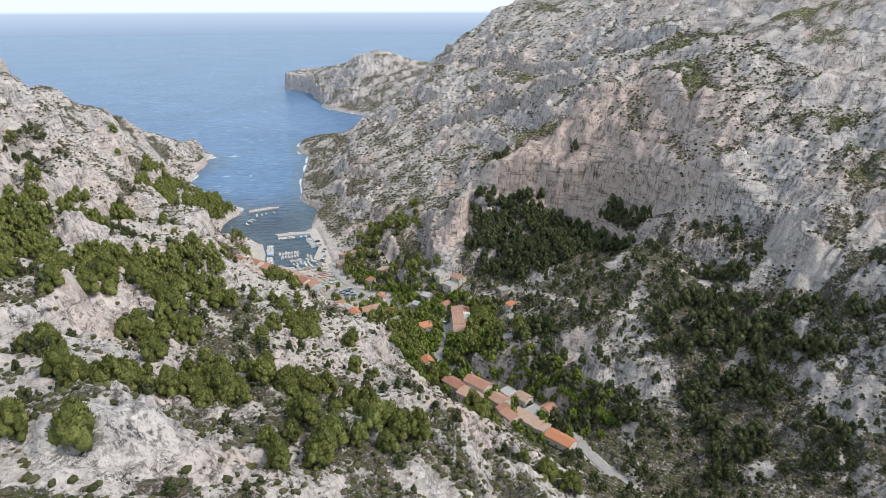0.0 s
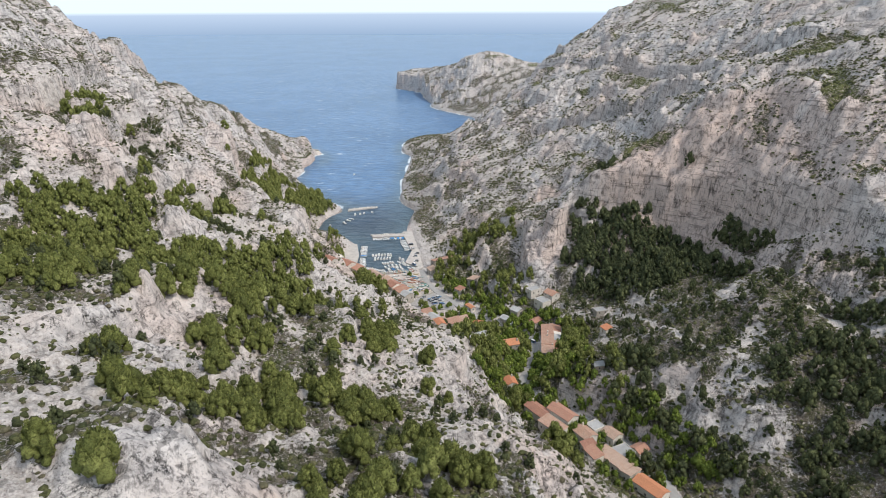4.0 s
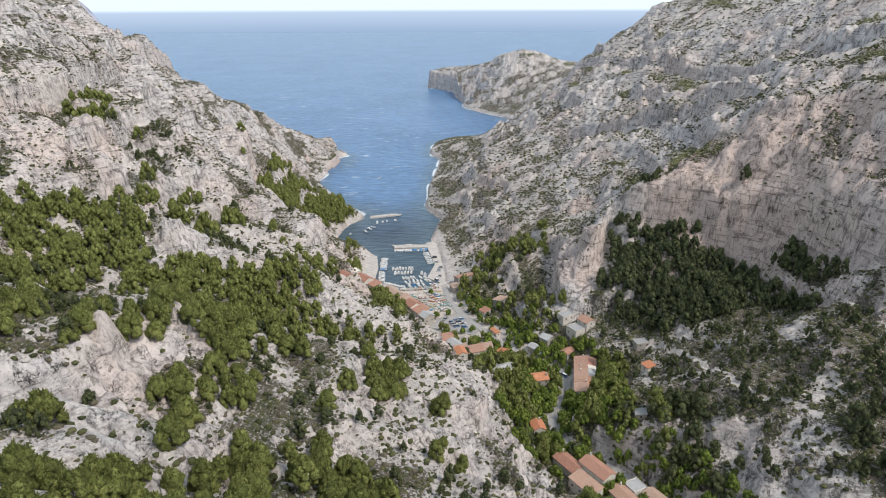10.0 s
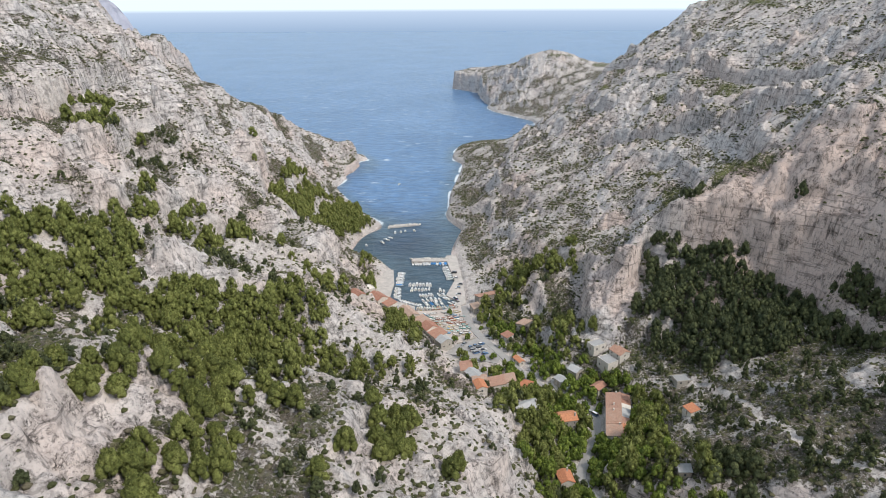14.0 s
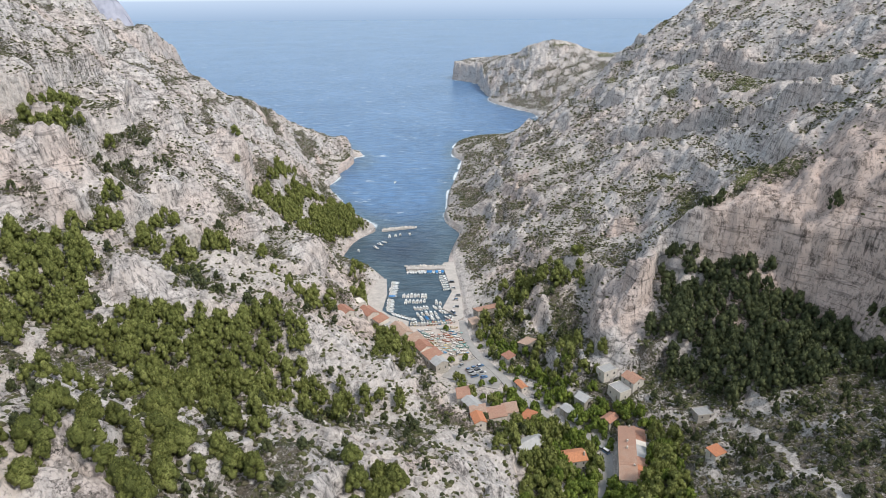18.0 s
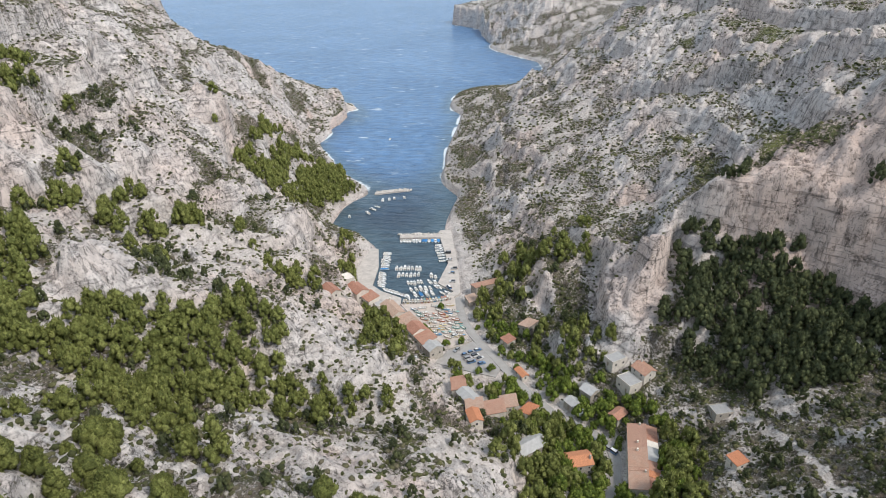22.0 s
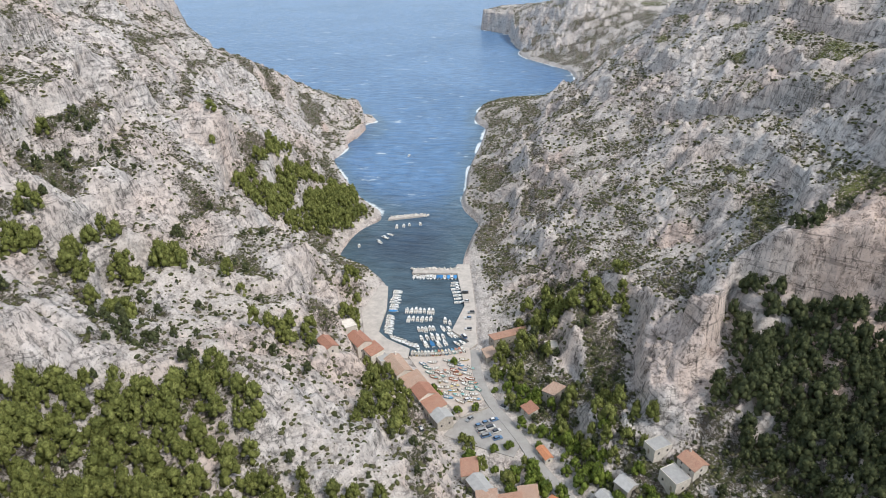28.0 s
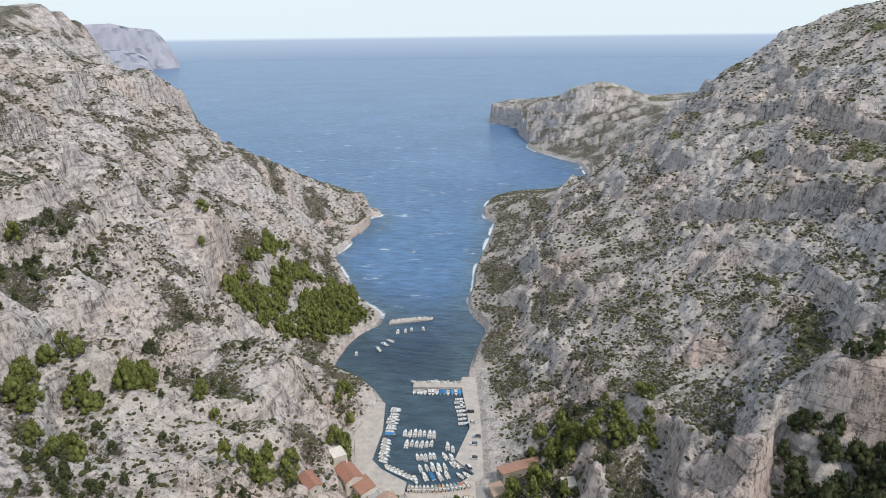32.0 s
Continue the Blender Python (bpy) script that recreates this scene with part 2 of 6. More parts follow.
def leaf_material(name, tones):
    """Foliage: each spray, bush and tree has a tone of its own, dappled by noise with painted shade between the leaves.
    """
    m, nt, b = material(name)
    geo = nt.nodes.new("ShaderNodeNewGeometry")
    pos = geo.outputs["Position"]
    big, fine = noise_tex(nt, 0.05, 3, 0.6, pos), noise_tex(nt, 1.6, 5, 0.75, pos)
    info = nt.nodes.new("ShaderNodeObjectInfo")
    f = math_node(nt, "ADD", math_node(nt, "MULTIPLY", geo.outputs["Random Per Island"], 0.62), math_node(nt, "MULTIPLY", big.outputs[0], 0.30))
    f = math_node(nt, "ADD", f, math_node(nt, "MULTIPLY", info.outputs["Random"], 0.20))
    c = ramp(nt, f, [(0.12 + 0.78 * i / (len(tones) - 1), t) for i, t in enumerate(tones)]).outputs[0]
    # shade between leaves painted into the colour as dark and bright noise
    gap_shade = ramp(nt, fine.outputs[0], [(0.36, grey(0.45)), (0.50, grey(0.95)), (0.66, grey(1.25))]).outputs[0]
    nt.links.new(mix_rgb(nt, 1.0, c, gap_shade, "MULTIPLY"), b.inputs["Base Color"])
    b.inputs["Roughness"].default_value = 0.8
    b.inputs["Specular IOR Level"].default_value = 0.12
    bump(nt, b, fine.outputs[0], 0.9, 0.8)
    return m


M_GROUND = ground_material()
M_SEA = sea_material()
# far rock with aerial haze painted in as a pale blue-grey base colour
M_PAINTED_HAZE = simple("far_rock_painted_haze", (0.40, 0.40, 0.46), 0.95, vary=0.16, scale=0.012)
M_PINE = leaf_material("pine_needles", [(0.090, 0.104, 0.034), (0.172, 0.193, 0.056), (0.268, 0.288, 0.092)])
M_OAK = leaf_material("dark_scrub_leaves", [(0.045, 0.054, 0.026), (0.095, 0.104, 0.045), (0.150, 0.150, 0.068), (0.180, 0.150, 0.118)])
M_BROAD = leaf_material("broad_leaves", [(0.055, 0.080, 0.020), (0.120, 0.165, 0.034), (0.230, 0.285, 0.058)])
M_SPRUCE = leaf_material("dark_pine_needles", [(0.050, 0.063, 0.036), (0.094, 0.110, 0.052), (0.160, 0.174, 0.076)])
M_BARK = simple("pine_bark", (0.16, 0.12, 0.09), 0.9, vary=0.4, scale=3)
M_WALL = simple("limewash_wall", (0.64, 0.59, 0.53), 0.9, vary=0.22, scale=0.8, rand=0.18)
M_STONE = simple("rough_stone_wall", (0.40, 0.365, 0.32), 0.95, vary=0.35, scale=2.0, rand=0.15, bump_d=0.04)
M_CONCRETE = simple("worn_concrete", (0.49, 0.445, 0.405), 0.9, vary=0.28, scale=0.35)
M_FLATROOF = simple("grey_flat_roof", (0.36, 0.355, 0.35), 0.85, vary=0.2, scale=0.7, rand=0.2)
M_ASPHALT = simple("grey_asphalt", (0.34, 0.322, 0.305), 0.92, vary=0.22, scale=0.25)
M_SAND = simple("packed_sandy_ground", (0.52, 0.45, 0.40), 0.95, vary=0.2, scale=0.4)
M_GLASS = simple("dark_window_glass", (0.035, 0.042, 0.05), 0.08, vary=0.2)
M_FRAME = simple("painted_wood", (0.35, 0.30, 0.26), 0.6, vary=0.3, rand=0.4)
M_RIPRAP = simple("quarry_boulder", (0.52, 0.49, 0.45), 0.95, vary=0.3, scale=0.9, rand=0.2, bump_d=0.06)
M_HULL = simple("white_gelcoat", (0.80, 0.80, 0.79), 0.25, vary=0.06, rand=0.06)
M_DECK = simple("pale_deck", (0.66, 0.64, 0.60), 0.5, vary=0.12, rand=0.15)
M_BLUE = simple("blue_canvas", (0.05, 0.22, 0.48), 0.8, vary=0.25, rand=0.3)
M_BLACK = simple("black_rubber", (0.025, 0.025, 0.027), 0.7, vary=0.2)
M_METAL = simple("wheel_metal", (0.5, 0.5, 0.5), 0.35, metal=0.9, vary=0.1)
M_LAMP_W = simple("clear_lamp", (0.7, 0.7, 0.68), 0.15, vary=0.05)
M_LAMP_R = simple("red_lamp", (0.4, 0.02, 0.02), 0.2, vary=0.1)
M_WOOD = simple("grey_weathered_wood", (0.30, 0.25, 0.20), 0.85, vary=0.3, scale=2)


def tile_material(name, tones):
    """Rows of canal tiles: fine ridges down the slope, patchy with age; the tone shifts from roof to roof."""
    m, nt, b = material(name)
    co = obj_coord(nt)
    wave = node(nt, "ShaderNodeTexWave", Scale=6.0, Distortion=0.5, Detail=2.0)
    nt.links.new(co, wave.inputs["Vector"])
    n1, n2 = noise_tex(nt, 0.5, 5, 0.65, co), noise_tex(nt, 4.0, 4, 0.7, co)
    info = nt.nodes.new("ShaderNodeObjectInfo")
    f = math_node(nt, "ADD", math_node(nt, "MULTIPLY", info.outputs["Random"], 0.6), math_node(nt, "MULTIPLY", n1.outputs[0], 0.55))
    c = ramp(nt, f, [(0.15 + 0.7 * i / (len(tones) - 1), t) for i, t in enumerate(tones)]).outputs[0]
    worn = ramp(nt, n2.outputs[0], [(0.34, grey(0.45)), (0.62, grey(1.2))]).outputs[0]
    c = mix_rgb(nt, 0.8, c, worn, "MULTIPLY")
    nt.links.new(c, b.inputs["Base Color"])
    b.inputs["Roughness"].default_value = 0.9
    bump(nt, b, wave.outputs[1], 0.3, 0.03)
    return m


M_TILE = tile_material("clay_roof_tiles", [(0.30, 0.155, 0.11), (0.43, 0.21, 0.145), (0.47, 0.28, 0.20), (0.50, 0.36, 0.28)])
M_TILE_OLD = tile_material("rusty_roof_tiles", [(0.36, 0.165, 0.11), (0.46, 0.22, 0.15), (0.44, 0.26, 0.19)])
M_TILE_NEW = tile_material("orange_roof_tiles", [(0.50, 0.185, 0.095), (0.58, 0.25, 0.13)])


def paint_material(name, tones, rough=0.3):
    """Paint whose colour differs from object to object."""
    m, nt, b = material(name)
    info = nt.nodes.new("ShaderNodeObjectInfo")
    r = ramp(nt, info.outputs["Random"], [(i / len(tones), t) for i, t in enumerate(tones)])
    r.color_ramp.interpolation = "CONSTANT"
    n = noise_tex(nt, 1.5, 4, 0.6, obj_coord(nt))
    worn = ramp(nt, n.outputs[0], [(0.3, grey(0.82)), (0.6, grey(1.0))]).outputs[0]
    nt.links.new(mix_rgb(nt, 0.7, r.outputs[0], worn, "MULTIPLY"), b.inputs["Base Color"])
    b.inputs["Roughness"].default_value = rough
    return m


M_CAR = paint_material("car_paint", [(0.62, 0.62, 0.62), (0.05, 0.05, 0.055), (0.10, 0.20, 0.36), (0.72, 0.72, 0.72), (0.30, 0.31, 0.32), (0.07, 0.08, 0.10)])
M_SKIFF = paint_material("boat_paint", [(0.74, 0.73, 0.70), (0.62, 0.50, 0.24), (0.70, 0.68, 0.65), (0.16, 0.36, 0.56), (0.74, 0.73, 0.70), (0.52, 0.22, 0.14), (0.74, 0.72, 0.69), (0.22, 0.44, 0.42), (0.72, 0.70, 0.66), (0.60, 0.52, 0.44)], 0.45)

# ---- ground ----
def lattice(n, seed):
    r = np.random.RandomState(seed)
    a = r.rand(n, n) * 2 * np.pi
    return np.cos(a), np.sin(a)


GX, GY = lattice(256, 7)


def gnoise(x, y):
    """Smooth gradient noise, about -0.7 to 0.7."""
    xi, yi = np.floor(x).astype(int), np.floor(y).astype(int)
    xf, yf = x - xi, y - yi
    u, v = xf * xf * xf * (xf * (xf * 6 - 15) + 10), yf * yf * yf * (yf * (yf * 6 - 15) + 10)

    def dot(i, j):
        a, b = (xi + i) & 255, (yi + j) & 255
        return GX[a, b] * (xf - i) + GY[a, b] * (yf - j)

    top = dot(0, 0) * (1 - u) + dot(1, 0) * u
    low = dot(0, 1) * (1 - u) + dot(1, 1) * u
    return top * (1 - v) + low * v


def fbm(x, y, size, octaves, gain=0.5, ridged=False):
    out, amp = 0.0, 1.0
    for k in range(octaves):
        f = 2.0 ** k / size
        n = gnoise(x * f + 17.3 * k + 3.1, y * f - 9.7 * k + 8.4)
        out = out + amp * ((0.5 - 2 * np.abs(n)) if ridged else n)
        amp *= gain
    return out


def smooth(a, lo, hi):
    t = np.clip((a - lo) / (hi - lo), 0, 1)
    return t * t * (3 - 2 * t)


# The lie of the land: crests, spurs, shoulders, gullies and shores, as lines of x, y, height.
LAND = {
    "west_shore": [(-44, 372, 1), (-47, 428, 0), (-66, 456, 0), (-88, 470, 0), (-84, 500, 0), (-66, 530, 0), (-72, 553, 0), (-98, 585, 0), (-121, 634, 0), (-138, 672, 0), (-139, 722, 0),
                  (-126, 742, 0), (-116, 768, 0), (-137, 839, 0), (-165, 900, 0), (-230, 960, 0), (-330, 1010, 0), (-460, 1060, 0)],
    "east_shore": [(4, 375, 1.5), (6, 410, 1.5), (1, 463, 1), (-1, 482, 0), (8, 529, 0), (-8, 569, 0), (-5, 603, 0), (-4, 655, 0), (4, 719, 0), (10, 788, 0), (-2, 850, 0), (6, 892, 0), (40, 925, 0),
                  (100, 960, 0), (140, 1010, 0), (137, 1119, 0), (104, 1180, 0), (66, 1300, 2)],
    "sea_bed": [(-25, 400, -4), (-40, 490, -8), (-50, 600, -14), (-65, 700, -18), (-60, 850, -22), (-60, 1000, -30), (20, 1100, -25), (-50, 1300, -35), (-150, 1100, -40),
               (-300, 1200, -50), (-100, 1550, -40), (-60, 1750, -40), (-500, 1300, -50)],
    "valley_floor": [(-12, 345, 1.5), (8, 320, 1.6), (22, 308, 1.6), (37, 285, 1.8), (53, 260, 2), (72, 240, 2.3), (62, 205, 2.6), (60, 183, 3), (90, 148, 3.5), (108, 112, 4), (135, 60, 9),
                    (160, -10, 18), (190, -120, 34)],
    "village_bank": [(-2, 300, 2.5), (10, 280, 2.8), (18, 267, 3.5), (14, 246, 14), (30, 266, 2.6), (34, 241, 11), (44, 250, 3.5), (44, 226, 8), (46, 200, 6), (42, 180, 11), (50, 160, 6),
                    (62, 138, 10), (76, 115, 10), (86, 98, 9), (70, 60, 32), (100, 20, 36)],
    "near_spur": [(-14, 28, 95), (0, 52, 80), (24, 85, 60), (10, 120, 52), (-2, 136, 51), (16, 170, 42), (28, 222, 20), (5, 230, 26), (-24, 272, 31)],
    "near_slope": [(-25, 68, 78), (-60, 101, 84), (-88, 134, 101), (-91, 67, 105), (-112, 70, 118), (-111, 115, 111), (-60, 185, 58), (-20, 195, 45)],
    "pine_hollow": [(-80, 228, 47), (-112, 225, 60), (-120, 200, 72), (-150, 180, 90), (-150, 130, 112), (-171, 203, 87), (-178, 208, 95)],
    "middle_spur": [(-112, 245, 64), (-105, 256, 64), (-84, 281, 57), (-25, 285, 22), (-40, 310, 15), (-60, 300, 36)],
    "west_shoulder": [(-179, 291, 92), (-202, 256, 108), (-230, 220, 125), (-206, 316, 120), (-183, 338, 96), (-157, 375, 84), (-174, 366, 89), (-126, 366, 54), (-84, 373, 32), (-80, 330, 34),
                     (-120, 320, 50), (-150, 310, 70)],
    "west_crags": [(-205, 380, 107), (-207, 404, 128), (-216, 393, 129), (-247, 372, 144), (-242, 443, 137), (-245, 524, 137), (-286, 400, 178), (-330, 420, 215), (-300, 330, 175),
                  (-300, 250, 165), (-170, 500, 84), (-146, 532, 45), (-110, 520, 12), (-96, 455, 10)],
    "west_crest": [(-272, 650, 116), (-320, 600, 142), (-337, 623, 158), (-345, 640, 172), (-358, 655, 184), (-372, 662, 197), (-440, 665, 215), (-216, 695, 81), (-223, 731, 76),
                  (-160, 806, 20), (-147, 815, 25), (-155, 690, 20), (-150, 620, 22), (-450, 600, 230), (-420, 450, 260), (-310, 850, 68), (-300, 740, 104), (-350, 720, 132)],
    "far_crag": [(-376, 800, 122), (-384, 915, 98), (-404, 971, 88), (-401, 803, 166), (-405, 860, 158), (-409, 921, 143), (-430, 830, 160), (-470, 900, 140), (-480, 1010, 60),
                (-430, 720, 172), (-520, 780, 200), (-545, 900, 236), (-525, 950, 210), (-548, 1000, 168), (-600, 1080, 40)],
    "east_foot": [(20, 340, 3), (20, 440, 7), (26, 480, 12), (61, 356, 28), (75, 351, 24), (59, 434, 35), (49, 317, 12), (80, 279, 16), (51, 304, 7), (68, 273, 7), (95, 407, 39),
                 (78, 288, 15)],
    "hollow": [(140, 322, 58), (108, 238, 17), (97, 225, 12), (170, 251, 44), (196, 255, 60), (204, 232, 64)],
    "cliff": [(133, 349, 78), (144, 342, 86), (160, 336, 98), (214, 280, 119), (224, 245, 117), (222, 314, 147), (235, 316, 150), (228, 200, 113), (250, 260, 150)],
    "near_east": [(141, 169, 41), (159, 99, 26), (194, 123, 45), (208, 169, 56), (93, 175, 27), (77, 184, 20), (240, 130, 90), (220, 60, 60), (280, 40, 105), (250, -60, 80)],
    "east_massif": [(59, 528, 34), (48, 558, 31), (51, 583, 42), (98, 647, 60), (141, 514, 78), (167, 414, 86), (196, 409, 104), (211, 413, 134), (244, 433, 141), (216, 522, 127),
                   (227, 544, 134), (185, 645, 121), (268, 606, 169), (298, 514, 173), (212, 764, 145), (140, 760, 85), (80, 760, 34), (30, 820, 18), (16, 850, 9), (70, 850, 20), (40, 890, 8), (120, 900, 12), (220, 900, 110), (300, 800, 197),
                   (335, 790, 212)],
    "east_crest": [(330, 620, 195), (380, 520, 220), (340, 420, 205), (330, 320, 195), (330, 200, 165), (420, 260, 230), (450, 420, 260), (400, 100, 170), (420, 700, 240), (370, 900, 190),
                  (260, 1060, 60)],
    "far_cape": [(53, 1420, 22), (54, 1514, 40), (-10, 1600, 42), (40, 1600, 45), (30, 1680, 42), (150, 1760, 30), (90, 1530, 58), (110, 1400, 72), (140, 1340, 92), (180, 1310, 106), (215, 1360, 106),
                (240, 1220, 62), (220, 1100, 40), (300, 1350, 78), (230, 1500, 70), (140, 1620, 52), (350, 1500, 60)],
    "quay_hill": [(-123, 354, 57), (-100, 365, 42), (-84, 391, 46), (-73, 377, 20), (-75, 357, 41), (-66, 397, 10), (-100, 312, 52), (-98, 391, 53), (-120, 376, 48), (-147, 366, 70),
                 (-149, 328, 64)],
    "west_slope": [(-128, 246, 72), (-94, 264, 63), (-67, 262, 52), (-47, 261, 43), (-30, 303, 21), (-7, 263, 21), (-22, 254, 31), (-73, 238, 47), (-41, 248, 35), (-128, 210, 70),
                  (-54, 255, 42), (-34, 235, 27), (-56, 233, 34), (-16, 178, 52), (-35, 164, 65), (-142, 213, 78)],
    "west_rise": [(-159, 267, 93), (-168, 253, 93), (-193, 292, 110), (-250, 402, 139), (-241, 485, 127), (-213, 350, 117), (-179, 356, 90), (-194, 456, 99), (-169, 483, 86),
                 (-135, 253, 86)],
    "west_sea_side": [(-212, 706, 58), (-169, 724, 19), (-143, 789, 3), (-235, 796, 66), (-290, 690, 112)],
    "near_rocks": [(-70, 119, 95), (-86, 119, 104), (-85, 82, 101), (-79, 53, 108), (-34, 152, 69), (-7, 118, 62), (9, 206, 31), (-57, 139, 80), (-37, 114, 77), (5, 110, 54),
                  (-104, 92, 116), (-94, 84, 111), (-77, 71, 100), (-61, 120, 86), (-57, 13, 117), (-49, 14, 109), (-41, 16, 104), (-60, -2, 119), (-88, 37, 111), (36, 57, 65),
                  (51, 68, 45), (-34, 27, 97), (-22, 94, 66), (-85, 97, 100)],
    "cliff_foot": [(168, 303, 61), (188, 289, 60), (126, 311, 47), (118, 286, 28), (139, 297, 42), (166, 269, 40), (191, 273, 53), (144, 264, 38), (169, 238, 39), (146, 236, 34),
                  (129, 299, 41), (199, 207, 65), (174, 265, 42), (120, 264, 21)],
    "cliff_brow": [(115, 336, 62), (134, 334, 83), (153, 320, 84), (192, 303, 107), (187, 320, 116), (121, 401, 48), (95, 394, 43)],
    "buttress": [(103, 321, 52), (89, 306, 37), (82, 304, 30), (74, 326, 24), (55, 344, 12), (70, 365, 31), (48, 413, 14), (30, 372, 7)],
    "near_east_rocks": [(130, 148, 40), (142, 133, 44), (150, 121, 42), (147, 155, 47), (173, 148, 58), (129, 181, 43), (133, 148, 42), (159, 164, 45), (108, 169, 30), (170, 174, 63),
                       (175, 204, 57), (126, 224, 29), (134, 196, 36), (115, 257, 20), (124, 182, 38), (122, 225, 25)],
    "east_ledges": [(155, 441, 80), (186, 420, 95), (194, 486, 105), (228, 444, 132), (55, 412, 33), (117, 421, 62), (14, 462, 8), (80, 614, 55), (130, 606, 80), (126, 555, 59),
                   (171, 621, 111), (227, 601, 138), (247, 546, 134), (274, 480, 146), (44, 467, 25)],
}
LAND_PTS = np.array([p for line in LAND.values() for p in line], float)


def fit_land(pts, c=6.0, relax=0.6):
    d = np.sqrt(((pts[:, None, :2] - pts[None, :, :2]) ** 2).sum(-1) + c * c)
    n = len(pts)
    a = np.zeros((n + 3, n + 3))
    a[:n, :n] = d - relax * np.eye(n) * c
    a[:n, n], a[:n, n + 1:n + 3] = 1, pts[:, :2] / 100
    a[n:, :n] = a[:n, n:].T
    return np.linalg.solve(a, np.r_[pts[:, 2], 0, 0, 0])


LAND_W = fit_land(LAND_PTS)


def broad(x, y, c=6.0):
    """The smooth lie of the land."""
    x, y = np.asarray(x, float), np.asarray(y, float)
    n = len(LAND_PTS)
    out = LAND_W[n] + LAND_W[n + 1] * x / 100 + LAND_W[n + 2] * y / 100
    for (px, py, _), w in zip(LAND_PTS, LAND_W[:n]):
        out = out + w * np.sqrt((x - px) ** 2 + (y - py) ** 2 + c * c)
    return out


def line_dist(x, y, line):
    """Distance to a polyline, and the height along it where it has one."""
    best, z = np.full(np.shape(x), 1e9), np.zeros(np.shape(x))
    for a, b in zip(line[:-1], line[1:]):
        ex, ey = b[0] - a[0], b[1] - a[1]
        t = np.clip(((x - a[0]) * ex + (y - a[1]) * ey) / (ex * ex + ey * ey), 0, 1)
        d = np.hypot(x - a[0] - t * ex, y - a[1] - t * ey)
        near = d < best
        best = np.where(near, d, best)
        if len(a) > 2:
            z = np.where(near, a[2] + t * (b[2] - a[2]), z)
    return best, z


ROAD = [(8, 366, 1.7), (10, 346, 1.8), (16, 327, 1.8), (28, 305, 1.9), (37, 286, 2.1), (46, 272, 2.3), (55, 260, 2.5), (68, 251, 2.7), (72, 240, 2.8), (68, 224, 3.0), (61, 208, 3.1), (57, 197, 3.3),
        (61, 184, 3.5), (74, 171, 3.7), (90, 149, 4.0), (102, 126, 4.6), (104, 95, 6.0), (112, 60, 9)]
PARKING = [(-4, 303), (3, 314), (15, 322), (23, 316), (30, 302), (26, 292), (14, 296)]
YARD = [(-26, 359), (-6, 361), (5, 368), (9, 350), (14, 328), (3, 315), (-14, 338)]
WEST_QUAY = [(-52, 431), (-47, 430), (-44, 405), (-45, 381), (-39, 374), (-26, 366), (-26, 358), (-36, 354), (-50, 368), (-58, 400)]
EAST_QUAY = [(-6, 461), (2, 461), (7, 410), (9, 372), (6, 368), (-6, 361), (-3, 366), (5, 374), (-5, 384), (1, 410), (-5, 446)]
BASIN = [(-45, 381), (-44, 405), (-47, 430), (-46, 448), (-34, 449), (-5, 449), (1, 410), (-5, 384), (5, 374), (-6, 361), (-26, 359), (-26, 366), (-39, 374)]
TRAILS = [
    [(114, 249), (125, 241), (130, 219), (129, 187), (132, 172), (140, 159), (145, 148), (148, 143)],
    [(-114, 142), (-144, 199), (-147, 218)],
    [(-147, 198), (-143, 203), (-149, 221)],
    [(194, 168), (198, 151), (196, 131)],
    [(202, 102), (199, 79), (200, 60), (199, 43)],
    [(130, 102), (119, 91)],
    [(81, 376), (99, 390), (117, 398)],
    [(-88, 335), (-77, 337), (-67, 339)],
    [(193, 171), (199, 158), (198, 144), (196, 131)],
]


def inside(x, y, poly):
    """Signed distance to a polygon's edge: above 0 inside."""
    d, _ = line_dist(x, y, [*poly, poly[0]])
    odd = np.zeros(np.shape(x), bool)
    for (ax, ay), (bx, by) in zip(poly, [*poly[1:], poly[0]]):
        odd ^= ((ay > y) != (by > y)) & (x < (bx - ax) * (y - ay) / (by - ay + 1e-12) + ax)
    return np.where(odd, d, -d)


def cells(x, y, size, stretch=1.0, turn=0.0, seed=3):
    """Cellular noise: how far a place is from the joint between two blocks, and the block's own number."""
    c, s = np.cos(turn), np.sin(turn)
    u, v = (x * c + y * s) / (size * stretch), (-x * s + y * c) / size
    r = np.random.RandomState(seed)
    jx, jy, jid = r.rand(128, 128), r.rand(128, 128), r.rand(128, 128)
    ui, vi = np.floor(u).astype(int), np.floor(v).astype(int)
    f1, f2, num = np.full(u.shape, 9.0), np.full(u.shape, 9.0), np.zeros(u.shape)
    for i in (-1, 0, 1):
        for j in (-1, 0, 1):
            a, b = (ui + i) & 127, (vi + j) & 127
            d = np.hypot(ui + i + jx[a, b] - u, vi + j + jy[a, b] - v)
            new1 = d < f1
            f2 = np.where(new1, f1, np.minimum(f2, d))
            num = np.where(new1, jid[a, b], num)
            f1 = np.where(new1, d, f1)
    return f2 - f1, num


# rock knolls that stand out of the slopes: x, y, radius, height
KNOLLS = [(-131, 252, 13, 9), (-62, 8, 17, 5), (-104, 262, 8, 5), (-88, 100, 9, 4), (-84, 128, 8, 5), (0, 128, 9, 2.5), (20, 168, 8, 4), (-190, 300, 16, 8), (-176, 340, 14, 8), (-205, 340, 16, 9),
          (-172, 372, 14, 7), (-165, 480, 18, 12), (-215, 470, 20, 12), (-270, 690, 18, 10), (95, 320, 14, 5), (-145, 205, 8, 4), (30, 58, 10, 2), (85, 210, 9, 4), (-70, 276, 9, 5)]


